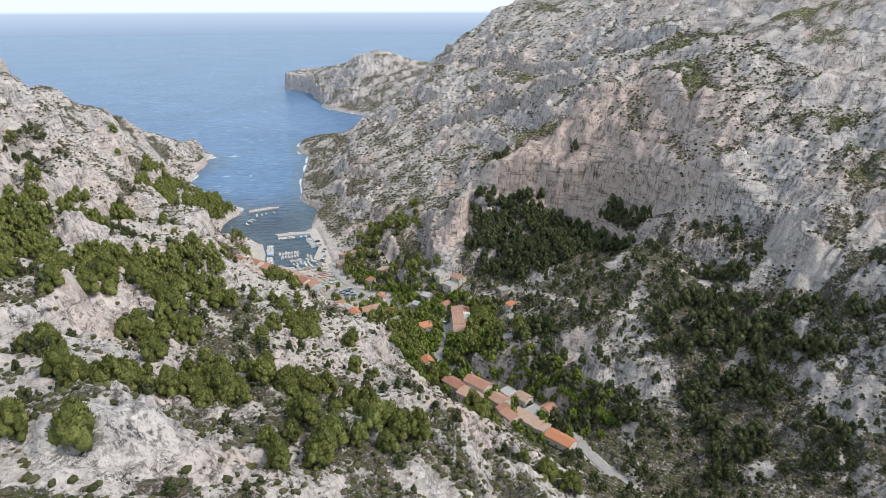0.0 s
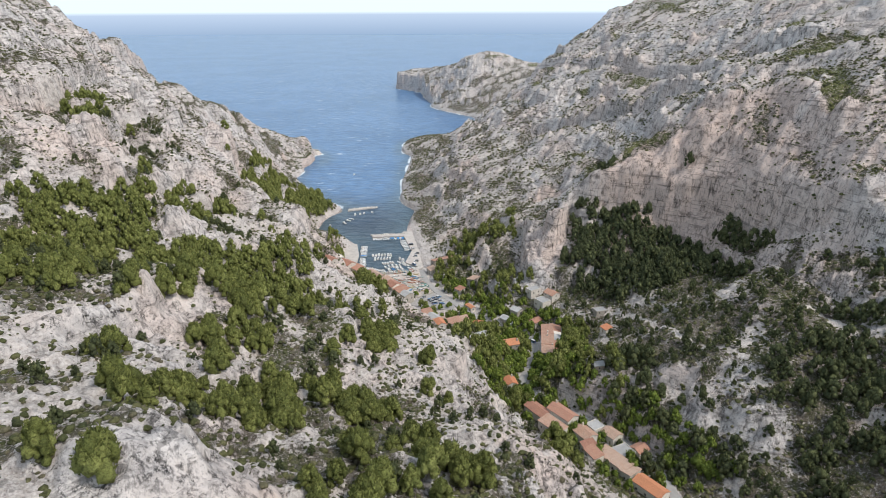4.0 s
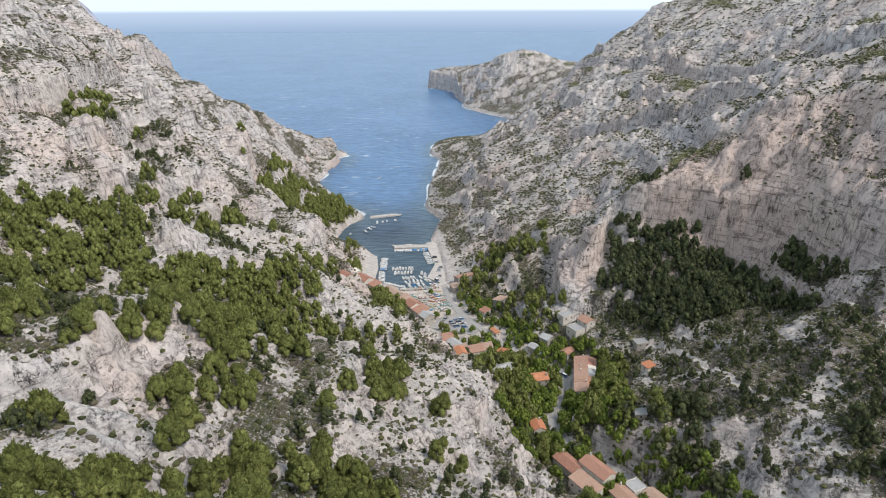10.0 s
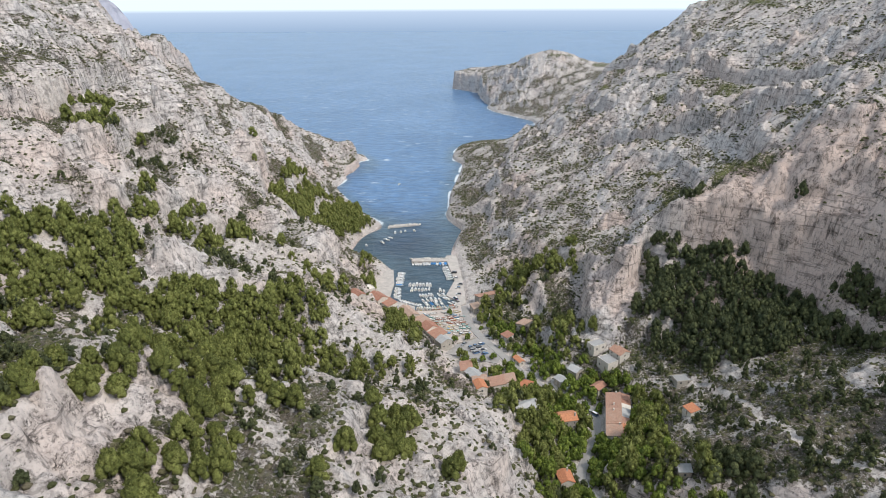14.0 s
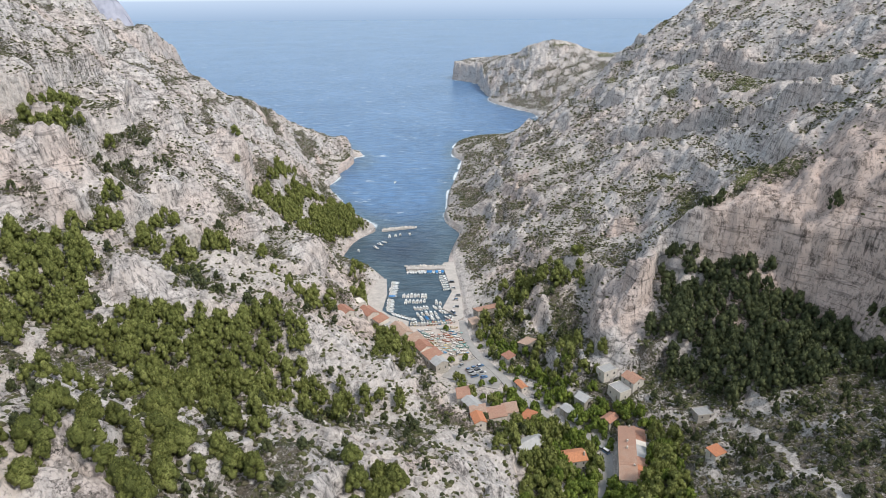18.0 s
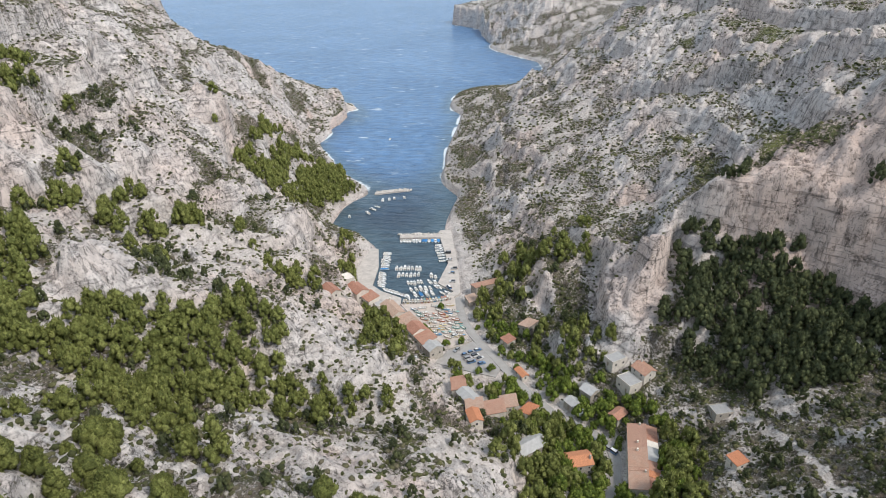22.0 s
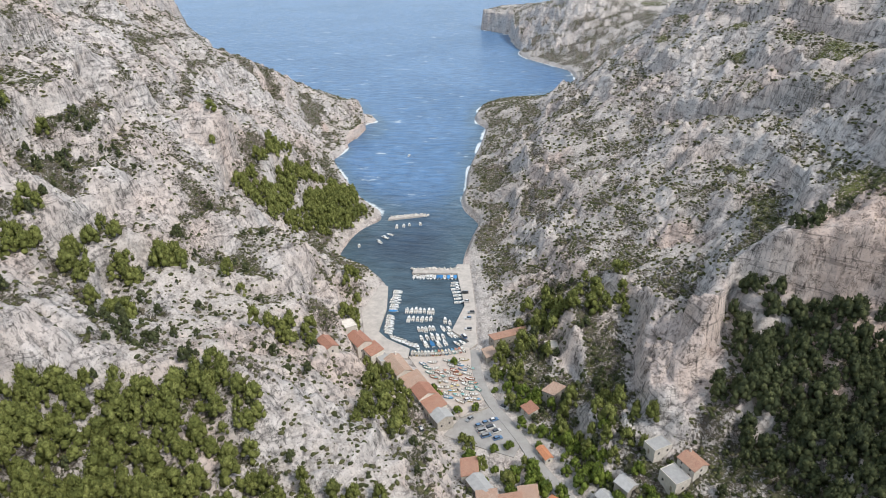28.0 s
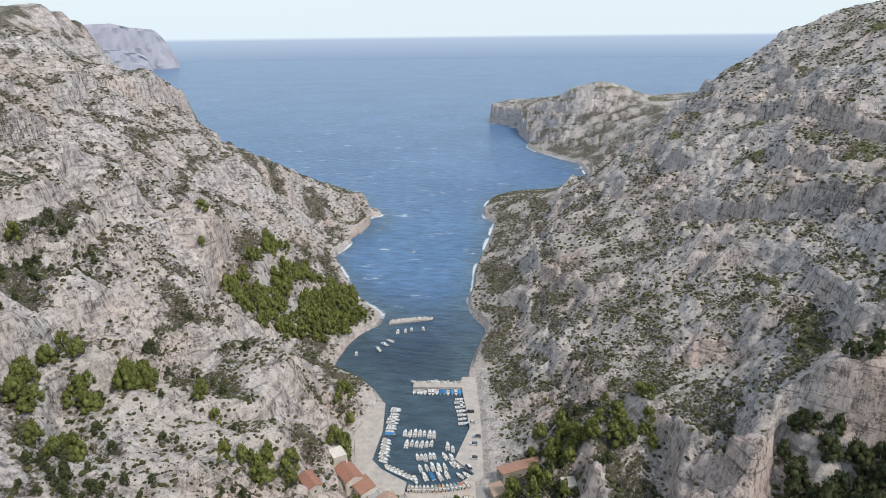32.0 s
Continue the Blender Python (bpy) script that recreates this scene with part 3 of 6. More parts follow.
# cliffs: lines of x, y, drop, with the high side to the right as they run, and the drop at each of its points
CLIFFS = [
    [(250, 120, 0), (232, 168, 14), (220, 205, 20), (214, 235, 22), (207, 262, 24), (193, 289, 26), (173, 302, 26), (162, 316, 24), (140, 328, 22), (120, 338, 20), (108, 322, 17), (95, 306, 14), (85, 296, 5), (80, 288, 0)],
    [(-180, 545, 0), (-165, 515, 22), (-158, 490, 28), (-152, 455, 22), (-140, 420, 0)],
    [(-270, 540, 0), (-262, 480, 16), (-262, 430, 22), (-246, 390, 24), (-250, 350, 18), (-262, 300, 0)],
    [(-345, 680, 0), (-338, 650, 24), (-330, 620, 28), (-322, 590, 24), (-318, 555, 0)],
    [(-400, 990, 0), (-394, 950, 26), (-390, 900, 32), (-386, 840, 34), (-382, 800, 28), (-386, 775, 0)],
    [(-165, 880, 0), (-140, 830, 12), (-124, 775, 14), (-128, 748, 14), (-134, 720, 8), (-116, 690, 0)],
    [(214, 150, 0), (205, 190, 8), (197, 226, 9), (190, 262, 6), (178, 300, 0)],
    [(225, 360, 0), (222, 395, 12), (214, 440, 18), (196, 490, 16), (160, 530, 10), (120, 560, 0)],
    [(-92, 430, 0), (-86, 410, 6), (-80, 385, 12), (-88, 366, 12), (-104, 352, 9), (-120, 340, 0)],
    [(300, 330, 0), (275, 390, 16), (262, 450, 20), (250, 520, 20), (235, 590, 18), (215, 650, 12), (195, 720, 0)],
    [(-222, 400, 0), (-212, 380, 14), (-206, 345, 16), (-210, 310, 12), (-222, 280, 0)],
]


def cliff_steps(x, y):
    """Turns slopes into walls along the cliff lines, leaving the ground further off as it is."""
    out = np.zeros(np.shape(x))
    for line in CLIFFS:
        d, drop = line_dist(x, y, line)
        cross, best = np.zeros(np.shape(x)), np.full(np.shape(x), 1e9)
        for a, b in zip(line[:-1], line[1:]):
            ex, ey = b[0] - a[0], b[1] - a[1]
            t = np.clip(((x - a[0]) * ex + (y - a[1]) * ey) / (ex * ex + ey * ey), 0, 1)
            dd = np.hypot(x - a[0] - t * ex, y - a[1] - t * ey)
            near = dd < best
            cross = np.where(near, ex * (y - a[1]) - ey * (x - a[0]), cross)
            best = np.minimum(best, dd)
        # the high side lies to the right of the line's direction
        s = np.where(cross < 0, d, -d) + 1.6 * gnoise(x / 7.0, y / 7.0) + 3.0 * gnoise(x / 22.0, y / 22.0) + 0.8 * gnoise(x / 3.2, y / 3.2)
        reach = 16 + 0.35 * drop
        out = out + drop * (smooth(s, -2.2, 2.2) - smooth(s, -reach, reach))
    return out


CAPE = [(104, 1180), (66, 1300), (53, 1420), (52, 1514), (-12, 1598), (0, 1650), (30, 1685), (150, 1765), (420, 1780), (900, 1700), (900, 1180)]


def billow(x, y, size, stretch=1.0, turn=0.0):
    """Rounded swells with sharp creases between them, 0 in the crease to about 1."""
    c, s = np.cos(turn), np.sin(turn)
    u, v = (x * c + y * s) / stretch, -x * s + y * c
    return np.minimum(1, 2.2 * np.abs(gnoise(u / size + 31.7, v / size + 11.9) + 0.35 * gnoise(2.1 * u / size, 2.1 * v / size + 5)))


def relief(x, y):
    """Height, how wild the rock is, how deep in a cleft, and how far out on a ledge, of the land."""
    x, y = np.asarray(x, float), np.asarray(y, float)
    base = lie = broad(x, y)
    for kx, ky, r, h in KNOLLS:
        d = np.hypot(x - kx, (y - ky) * 1.2) / r + 0.35 * gnoise(x / 6 + kx, y / 6)
        base = base + h * (1 - smooth(d, 0.55, 1.05))
    base = base + cliff_steps(x, y)
    gy, gx = np.gradient(lie, y[:, 0], x[0])
    steep = np.sqrt(gx * gx + gy * gy)
    high = smooth(base, 0.5, 9)
    cape = smooth(y, 1050, 1200)
    wall = 1 - smooth(line_dist(x, y, CLIFFS[0][1:-1])[0], 5, 14)
    wild = high * (0.30 + 0.70 * smooth(steep, 0.25, 0.75)) * (1 - 0.1 * cape) * (1 - 0.45 * wall)
    wild = wild * (1 - 0.45 * smooth(x, 55, 80) * (1 - smooth(y, 265, 300)) * (1 - smooth(base, 45, 70)))
    east = smooth(x, 20, 110)
    warp = fbm(x, y, 90, 4) * 26
    wx, wy = x + fbm(x, y, 30, 3) * 9, y + fbm(x + 91, y - 33, 30, 3) * 9
    # beds of rock that dip towards the sea stand out as ledges
    s = (base - (0.05 + 0.10 * east) * x + (0.10 + 0.02 * east) * y + warp) / 24.0
    k = s - np.floor(s)
    strong = smooth(fbm(x + 400, y, 75, 2), -0.15, 0.25)
    z = base + wild * (smooth(k, 0.40, 0.62) - k) * (8.0 + 4.0 * east) * (0.35 + strong)
    s2 = (base - 0.18 * x + 0.06 * y + warp * 1.3) / 8.5
    k2 = s2 - np.floor(s2)
    z = z + wild * (smooth(k2, 0.35, 0.60) - k2) * (2.4 + 0.6 * east)
    shelf = np.clip((1 - smooth(np.minimum(k, 1 - k), 0.16, 0.34)) * (0.35 + strong), 0, 1)
    # rounded swells, then blocks with clefts between them
    turn = np.where(x > 45, 0.35, -0.5)
    w1, w2 = billow(wx, wy, 27, 1.7, turn), billow(wx + 200, wy, 12, 1.5, turn + 0.3)
    b2, n2 = cells(wx, wy, 7.5, 1.5, 0.4, 14)
    b3, n3 = cells(wx * 1.3, wy - 70, 3.4, 1.3, 0.5, 5)
    l2, l3 = smooth(b2, 0.0, 0.26), smooth(b3, 0.0, 0.4)
    z = z + wild * (w1 * 6.5 - 3.4)
    z = z + wild * (w2 * 3.0 - 1.6)
    z = z + wild * (l2 * (1.0 + 1.5 * n2) - 1.1)
    z = z + (0.12 + 0.88 * wild) * high * (l3 * (0.3 + 0.6 * n3) - 0.4) * 1.1
    z = z + high * fbm(x, y, 4.0, 2) * 0.35
    cleft = np.clip((1 - smooth(w1, 0.05, 0.34)) + 0.8 * (1 - smooth(w2, 0.04, 0.3)) + 0.5 * (1 - l2), 0, 1)
    # a low broken edge of rock above the water
    z = z + 3.2 * smooth(z, 0.0, 1.3) * (1 - smooth(z, 5, 14)) * np.maximum(smooth(y, 466, 490), (x < -50) * smooth(y, 430, 445))
    # the cape ends in sheer walls
    f = smooth(inside(x, y, CAPE) + 5 * gnoise(x / 18, y / 18) + 2 * gnoise(x / 6, y / 6), -3, 7)
    out = smooth(y, 1270, 1330)
    z = z * (1 - out) + out * (z * f - 12 * (1 - f))
    # made ground: road, yard, quays and the dredged basin
    d, rz = line_dist(x, y, ROAD)
    f = smooth(d, 3.0, 8.5)
    z = (rz - 0.25) * (1 - f) + z * f
    for poly, level in ((PARKING, 1.45), (YARD, 1.35), (WEST_QUAY, 0.6), (EAST_QUAY, 0.6)):
        f = smooth(inside(x, y, poly), -3.2, 0.3)
        z = z * (1 - f) + level * f
    f = smooth(inside(x, y, BASIN), -0.6, 1.6)
    z = z * (1 - f) - 3.2 * f
    return z, wild, cleft, shelf


def spread(lo, hi, knots):
    """Coordinates from lo to hi, with a spacing that follows (place, step) knots."""
    out = [lo]
    ps, ss = zip(*knots)
    while out[-1] < hi:
        out.append(out[-1] + float(np.interp(out[-1], ps, ss)))
    return np.array(out)


def grid_mesh(name, xs, ys, z, keep=None):
    nx, ny = len(xs), len(ys)
    xx, yy = np.meshgrid(xs, ys)
    co = np.stack([xx, yy, z], -1).reshape(-1, 3)
    i = (np.arange(ny - 1)[:, None] * nx + np.arange(nx - 1)[None]).ravel()
    quads = np.stack([i, i + 1, i + nx + 1, i + nx], -1)
    if keep is not None:
        quads = quads[keep.ravel()]
    me = bpy.data.meshes.new(name)
    me.vertices.add(len(co))
    me.vertices.foreach_set("co", co.ravel())
    me.loops.add(quads.size)
    me.loops.foreach_set("vertex_index", quads.ravel().astype(np.int32))
    me.polygons.add(len(quads))
    me.polygons.foreach_set("loop_start", np.arange(0, quads.size, 4, dtype=np.int32))
    me.update(calc_edges=True)
    me.validate()
    return me


XS = spread(-900, 900, [(-900, 25), (-450, 3.4), (-300, 1.7), (-180, 1.2), (-60, 1.05), (120, 1.1), (240, 1.7), (330, 3), (500, 8), (900, 25)])
YS = spread(-260, 1900, [(-260, 25), (-60, 4), (-10, 1.1), (60, 0.9), (330, 1.1), (450, 1.5), (600, 2.1), (900, 3.6), (1200, 6), (1700, 7), (1900, 22)])
HX, HY = np.meshgrid(XS, YS)
HZ, WILD, CLEFT, SHELF = relief(HX, HY)


def ground_z(x, y):
    """Height of the built ground, between its grid points."""
    i = np.clip(np.searchsorted(XS, x) - 1, 0, len(XS) - 2)
    j = np.clip(np.searchsorted(YS, y) - 1, 0, len(YS) - 2)
    u, v = (x - XS[i]) / (XS[i + 1] - XS[i]), (y - YS[j]) / (YS[j + 1] - YS[j])
    return (HZ[j, i] * (1 - u) + HZ[j, i + 1] * u) * (1 - v) + (HZ[j + 1, i] * (1 - u) + HZ[j + 1, i + 1] * u) * v


GRAD_Y, GRAD_X = np.gradient(HZ, YS, XS)
STEEP = np.sqrt(GRAD_X ** 2 + GRAD_Y ** 2)


def at_grid(field, x, y):
    i = np.clip(np.searchsorted(XS, x) - 1, 0, len(XS) - 2)
    j = np.clip(np.searchsorted(YS, y) - 1, 0, len(YS) - 2)
    return field[j, i]


def blobs(x, y, spots):
    """How strongly a place lies in any of the spots (x, y, radius, strength), with ragged edges."""
    out = np.zeros(np.shape(x))
    rag = 0.38 * fbm(x, y, 14, 3)
    for sx, sy, r, k in spots:
        out = np.maximum(out, k * (1 - smooth(np.hypot(x - sx, y - sy) / r + rag, 0.75, 1.2)))
    return out


# where pines stand: x, y, radius, density
PINES_COVE = [(-261, 430, 18, 0.6), (-146, 474, 16, 0.9), (-143, 666, 24, 1), (-131, 551, 26, 1), (-126, 463, 15, 0.9), (-126, 476, 16, 1), (-126, 523, 24, 1), (-111, 552, 21, 1), (-110, 493, 17, 1),
              (-102, 523, 20, 1), (-93, 510, 14, 1)]
PINES_HOLLOW = [(103, 291, 9, 0.7), (113, 289, 12, 0.8), (116, 318, 11, 1), (120, 324, 11, 1), (132, 305, 15, 0.8), (136, 321, 19, 1), (137, 263, 15, 0.9), (138, 284, 15, 1), (145, 309, 13, 1),
                (152, 287, 16, 1), (154, 255, 14, 0.9), (171, 290, 17, 1), (173, 299, 11, 0.9), (184, 251, 10, 0.8), (187, 288, 15, 1), (191, 263, 14, 1)]
PINES_EAST = [(98, 149, 11, 0.72), (104, 135, 12, 0.72), (105, 165, 11, 0.58), (108, 125, 12, 0.72), (111, 157, 11, 0.58), (116, 136, 9, 0.36), (121, 117, 12, 0.5), (128, 113, 12, 0.58), (135, 106, 14, 0.5),
              (141, 64, 13, 0.5), (153, 109, 12, 0.5), (154, 98, 12, 0.58), (158, 70, 13, 0.5), (158, 134, 11, 0.5), (172, 103, 12, 0.43), (175, 132, 12, 0.58), (182, 53, 12, 0.43), (184, 97, 16, 0.65),
              (186, 116, 15, 0.65), (194, 231, 13, 0.65), (196, 106, 19, 0.65), (197, 131, 13, 0.58)]
PINES_EAST += [(204, 249, 10, 0.72), (212, 94, 15, 0.58), (214, 155, 14, 0.43), (217, 102, 13, 0.5), (239, 93, 13, 0.43)]
PINES_WEST = [(-251, 344, 15, 0.6), (-233, 370, 20, 0.7), (-213, 386, 11, 0.5), (-193, 234, 13, 0.8), (-183, 249, 13, 0.8), (-177, 297, 9, 0.6), (-174, 211, 17, 0.9), (-173, 168, 12, 0.9), (-168, 321, 12, 0.9),
              (-165, 307, 7, 0.8), (-164, 252, 15, 0.9), (-155, 330, 12, 0.8), (-153, 228, 14, 0.9), (-153, 204, 9, 0.7), (-147, 309, 7, 0.8), (-141, 157, 11, 0.9), (-139, 218, 10, 0.8), (-137, 346, 10, 0.7),
              (-133, 295, 8, 0.7), (-119, 221, 13, 1), (-119, 234, 13, 1), (-109, 236, 13, 1)]
PINES_WEST += [(-107, 351, 8, 0.6), (-104, 242, 14, 1), (-101, 205, 12, 1), (-88, 251, 10, 1), (-88, 241, 14, 1), (-87, 218, 11, 1), (-86, 317, 5, 0.6), (-81, 265, 7, 0.8), (-75, 332, 10, 0.9),
              (-74, 227, 10, 0.8), (-73, 252, 12, 0.9), (-66, 417, 5, 0.8), (-63, 411, 9, 0.9), (-59, 232, 9, 0.7), (-56, 379, 9, 0.8), (-44, 236, 9, 0.6), (-37, 341, 10, 0.7), (-30, 241, 9, 0.6),
              (-29, 309, 9, 1), (-26, 293, 12, 0.9)]
PINES_VILLAGE = [(8, 296, 6, 0.8), (17, 286, 10, 0.5), (24, 288, 11, 0.5), (26, 317, 8, 0.44), (27, 353, 14, 0.44), (35, 305, 11, 0.28), (39, 245, 11, 1), (40, 222, 14, 1), (40, 377, 15, 0.5),
                 (41, 206, 10, 1), (43, 357, 10, 0.5), (49, 369, 12, 0.44), (49, 257, 10, 0.9), (51, 296, 10, 0.44), (53, 316, 15, 0.28), (66, 232, 8, 0.9), (67, 296, 14, 0.28), (70, 190, 11, 0.9),
                 (72, 386, 11, 0.5), (75, 377, 15, 0.5), (79, 192, 13, 0.8), (80, 174, 11, 0.9)]
PINES_VILLAGE += [(84, 209, 10, 0.9), (93, 230, 13, 0.9), (94, 164, 13, 0.8)]
PINES_NEAR = [(-124, 95, 11, 0.9), (-118, 116, 8, 0.8), (-98, 115, 8, 0.8), (-93, 68, 5, 0.8), (-92, 85, 6, 0.8), (-92, 100, 8, 0.8), (-91, 115, 6, 0.6), (-83, 132, 8, 1), (-71, 90, 7, 0.8),
              (-71, 99, 7, 0.8), (-71, 109, 5, 0.7), (-70, -1, 6, 1), (-70, 136, 8, 0.8), (-69, 32, 7, 1), (-67, 122, 7, 0.9), (-65, 47, 8, 1), (-62, -2, 4, 0.8), (-62, 105, 6, 0.9),
              (-61, 153, 6, 0.6), (-60, 65, 6, 0.6), (-59, 114, 5, 0.7), (-50, 141, 6, 0.6)]
PINES_NEAR += [(-49, 45, 10, 1), (-40, 44, 7, 1), (-34, 87, 9, 1), (-32, 110, 5, 0.9), (-31, 134, 7, 0.8), (-23, 11, 7, 0.9), (-22, 32, 5, 0.7), (-21, 67, 9, 1), (-20, 147, 9, 0.8),
              (-20, 164, 8, 0.8), (-17, 9, 5, 0.9), (-12, 19, 6, 0.9), (-7, 18, 4, 0.6), (-6, 41, 7, 0.9), (-3, 23, 6, 0.9), (-1, 143, 5, 0.9), (7, 48, 7, 0.8), (7, 41, 9, 0.9),
              (48, 176, 11, 0.9), (54, 38, 9, 0.9), (61, 123, 11, 0.9)]
PINES_HOLLOW += [(150, 300, 16, 1), (170, 288, 14, 1), (135, 285, 14, .9), (185, 272, 14, 1), (160, 270, 12, .8), (200, 262, 12, .9), (122, 300, 10, .9), (118, 275, 10, .7)]
PINES_COVE += [(-128, 530, 20, 1), (-112, 545, 16, 1), (-105, 515, 12, .9)]
PINES_NEAR += [(-89, 139, 9, 0.9), (-81, 143, 9, 0.9), (-81, 164, 10, 0.9), (-77, 129, 7, 0.9), (-71, 140, 8, 0.9), (-61, 147, 7, 0.9), (-82, 125, 7, 0.9), (-77, 43, 6, 0.9), (-71, 49, 7, 0.9)]
PINES_NEAR += [(-63, 47, 6, 0.9), (-52, 53, 7, 0.9), (-51, 74, 7, 0.9), (-33, 73, 8, 0.9), (-25, 77, 9, 0.9), (-12, 71, 7, 0.9), (-41, 57, 7, 0.9), (-72, 93, 5, 0.9), (-72, 103, 6, 0.9)]
PINES_NEAR += [(-63, 119, 5, 0.9), (-32, 132, 5, 0.9), (-19, 148, 7, 0.9), (5, 107, 7, 0.9), (-114, 87, 7, 0.9), (-114, 97, 8, 0.9)]
PINES_WEST += [(-84, 195, 11, 0.9), (-61, 173, 7, 0.9), (-73, 221, 9, 0.9), (-114, 172, 8, 0.9), (-106, 189, 8, 0.9), (-103, 217, 9, 0.9), (-114, 221, 10, 0.9), (-104, 228, 10, 0.9), (-91, 236, 10, 0.9)]
PINES_WEST += [(-77, 240, 9, 0.9), (-66, 251, 7, 0.9)]
BARE = [(-254, 528, 17, 0.7), (-226, 462, 16, 0.8), (-221, 300, 19, 0.6), (-209, 319, 20, 0.7), (-207, 638, 27, 0.7), (-179, 297, 15, 0.8), (-171, 334, 16, 0.7), (-169, 468, 20, 0.8), (-159, 460, 18, 0.8),
        (-158, 372, 16, 0.7), (-127, 246, 14, 1), (-112, 263, 6, 0.7), (-96, 267, 6, 0.7), (-95, 276, 6, 0.8), (-87, 94, 8, 1), (-87, 119, 6, 0.9), (-85, 72, 9, 0.8), (-85, 108, 8, 1),
        (-84, 381, 16, 0.6), (-71, 120, 6, 0.9), (-60, -4, 9, 1), (-52, 3, 9, 1)]
BARE += [(-50, 12, 5, 1), (-3, 118, 8, 0.8), (5, 148, 7, 0.6), (34, 51, 5, 0.8), (83, 302, 13, 1), (91, 321, 16, 1), (94, 308, 15, 1), (122, 134, 10, 0.7), (136, 334, 17, 1),
        (140, 137, 9, 0.5), (159, 319, 20, 1), (180, 303, 23, 1), (193, 301, 16, 0.8), (194, 289, 16, 1)]
WARM = [(97, 315, 22, .6), (172, 310, 44, .85), (205, 280, 42, .8), (226, 235, 42, .6), (-128, 745, 34, .9), (60, 560, 20, .6), (48, 410, 30, .5), (112, 400, 18, .7), (20, 500, 22, .4)]
SCREE = [(118, 285, 6, 0.9), (170, 261, 9, 0.9), (130, 309, 6, 0.9), (-249, 370, 12, 0.9), (118, 286, 5, 0.9), (168, 259, 8, 0.9), (-34, 235, 5, 0.9), (-53, 234, 4, 0.9), (233, 145, 11, 0.9),
         (254, 115, 9, 0.9), (230, 120, 9, 0.9), (160, 56, 4, 0.9), (127, 315, 7, 0.9), (118, 284, 5, 0.9), (125, 386, 8, 0.9), (-149, 344, 8, 0.9), (-82, 338, 5, 0.9)]
# thickets of tall scrub
THICKETS = [(-279, 459, 21, 0.9), (-263, 448, 18, 0.9), (-246, 386, 15, 0.9), (-225, 381, 13, 0.9), (-211, 365, 12, 0.9), (-189, 400, 9, 0.9), (-227, 533, 17, 0.9), (-213, 537, 17, 0.9), (-200, 384, 11, 0.9),
            (-179, 296, 9, 0.9), (-166, 330, 13, 0.9), (-155, 330, 11, 0.9), (-112, 275, 12, 0.9), (-86, 272, 12, 0.9), (-77, 309, 8, 0.9), (-66, 301, 10, 0.9), (67, 319, 10, 0.9), (49, 317, 10, 0.9),
            (77, 293, 10, 0.9), (147, 214, 11, 0.9), (139, 237, 9, 0.9), (144, 189, 10, 0.9)]
THICKETS += [(120, 239, 9, 0.9), (-177, 435, 16, 0.9), (-180, 476, 13, 0.9), (-191, 393, 11, 0.9), (-261, 479, 18, 0.9), (-296, 697, 27, 0.9), (-229, 657, 21, 0.9), (-183, 765, 24, 0.9), (162, 490, 13, 0.9),
            (198, 478, 17, 0.9), (130, 448, 9, 0.9), (159, 177, 14, 0.9), (171, 149, 13, 0.9), (137, 158, 13, 0.9), (204, 165, 14, 0.9), (210, 155, 14, 0.9), (146, 124, 12, 0.9), (169, 120, 13, 0.9)]
PINE_MASK = np.maximum.reduce([blobs(HX, HY, p) for p in (PINES_COVE, PINES_HOLLOW, PINES_EAST, PINES_WEST, PINES_VILLAGE, PINES_NEAR)])
THICK = blobs(HX, HY, THICKETS)
BARE_MASK, WARM_MASK, SCREE_MASK = blobs(HX, HY, BARE), blobs(HX, HY, WARM), blobs(HX, HY, SCREE)
TRAIL_MASK = np.zeros(HX.shape)
for line in TRAILS:
    TRAIL_MASK = np.maximum(TRAIL_MASK, 1 - smooth(line_dist(HX, HY, line)[0] + fbm(HX, HY, 6, 2) * 1.2, 0.7, 1.7))
MADE = np.maximum.reduce([smooth(inside(HX, HY, p), -2.5, 0.0) for p in (PARKING, YARD, WEST_QUAY, EAST_QUAY)] + [1 - smooth(line_dist(HX, HY, ROAD)[0], 2.4, 3.3)])
BROWSE = fbm(HX, HY, 26, 4, 0.6)
# how closely the low scrub grows: in clefts, on ledges and gentle slopes
def blur(a, n):
    for _ in range(n):
        p = np.pad(a, 1, mode="edge")
        a = (p[:-2, 1:-1] + p[2:, 1:-1] + p[1:-1, :-2] + p[1:-1, 2:] + 2 * a) / 6
    return a


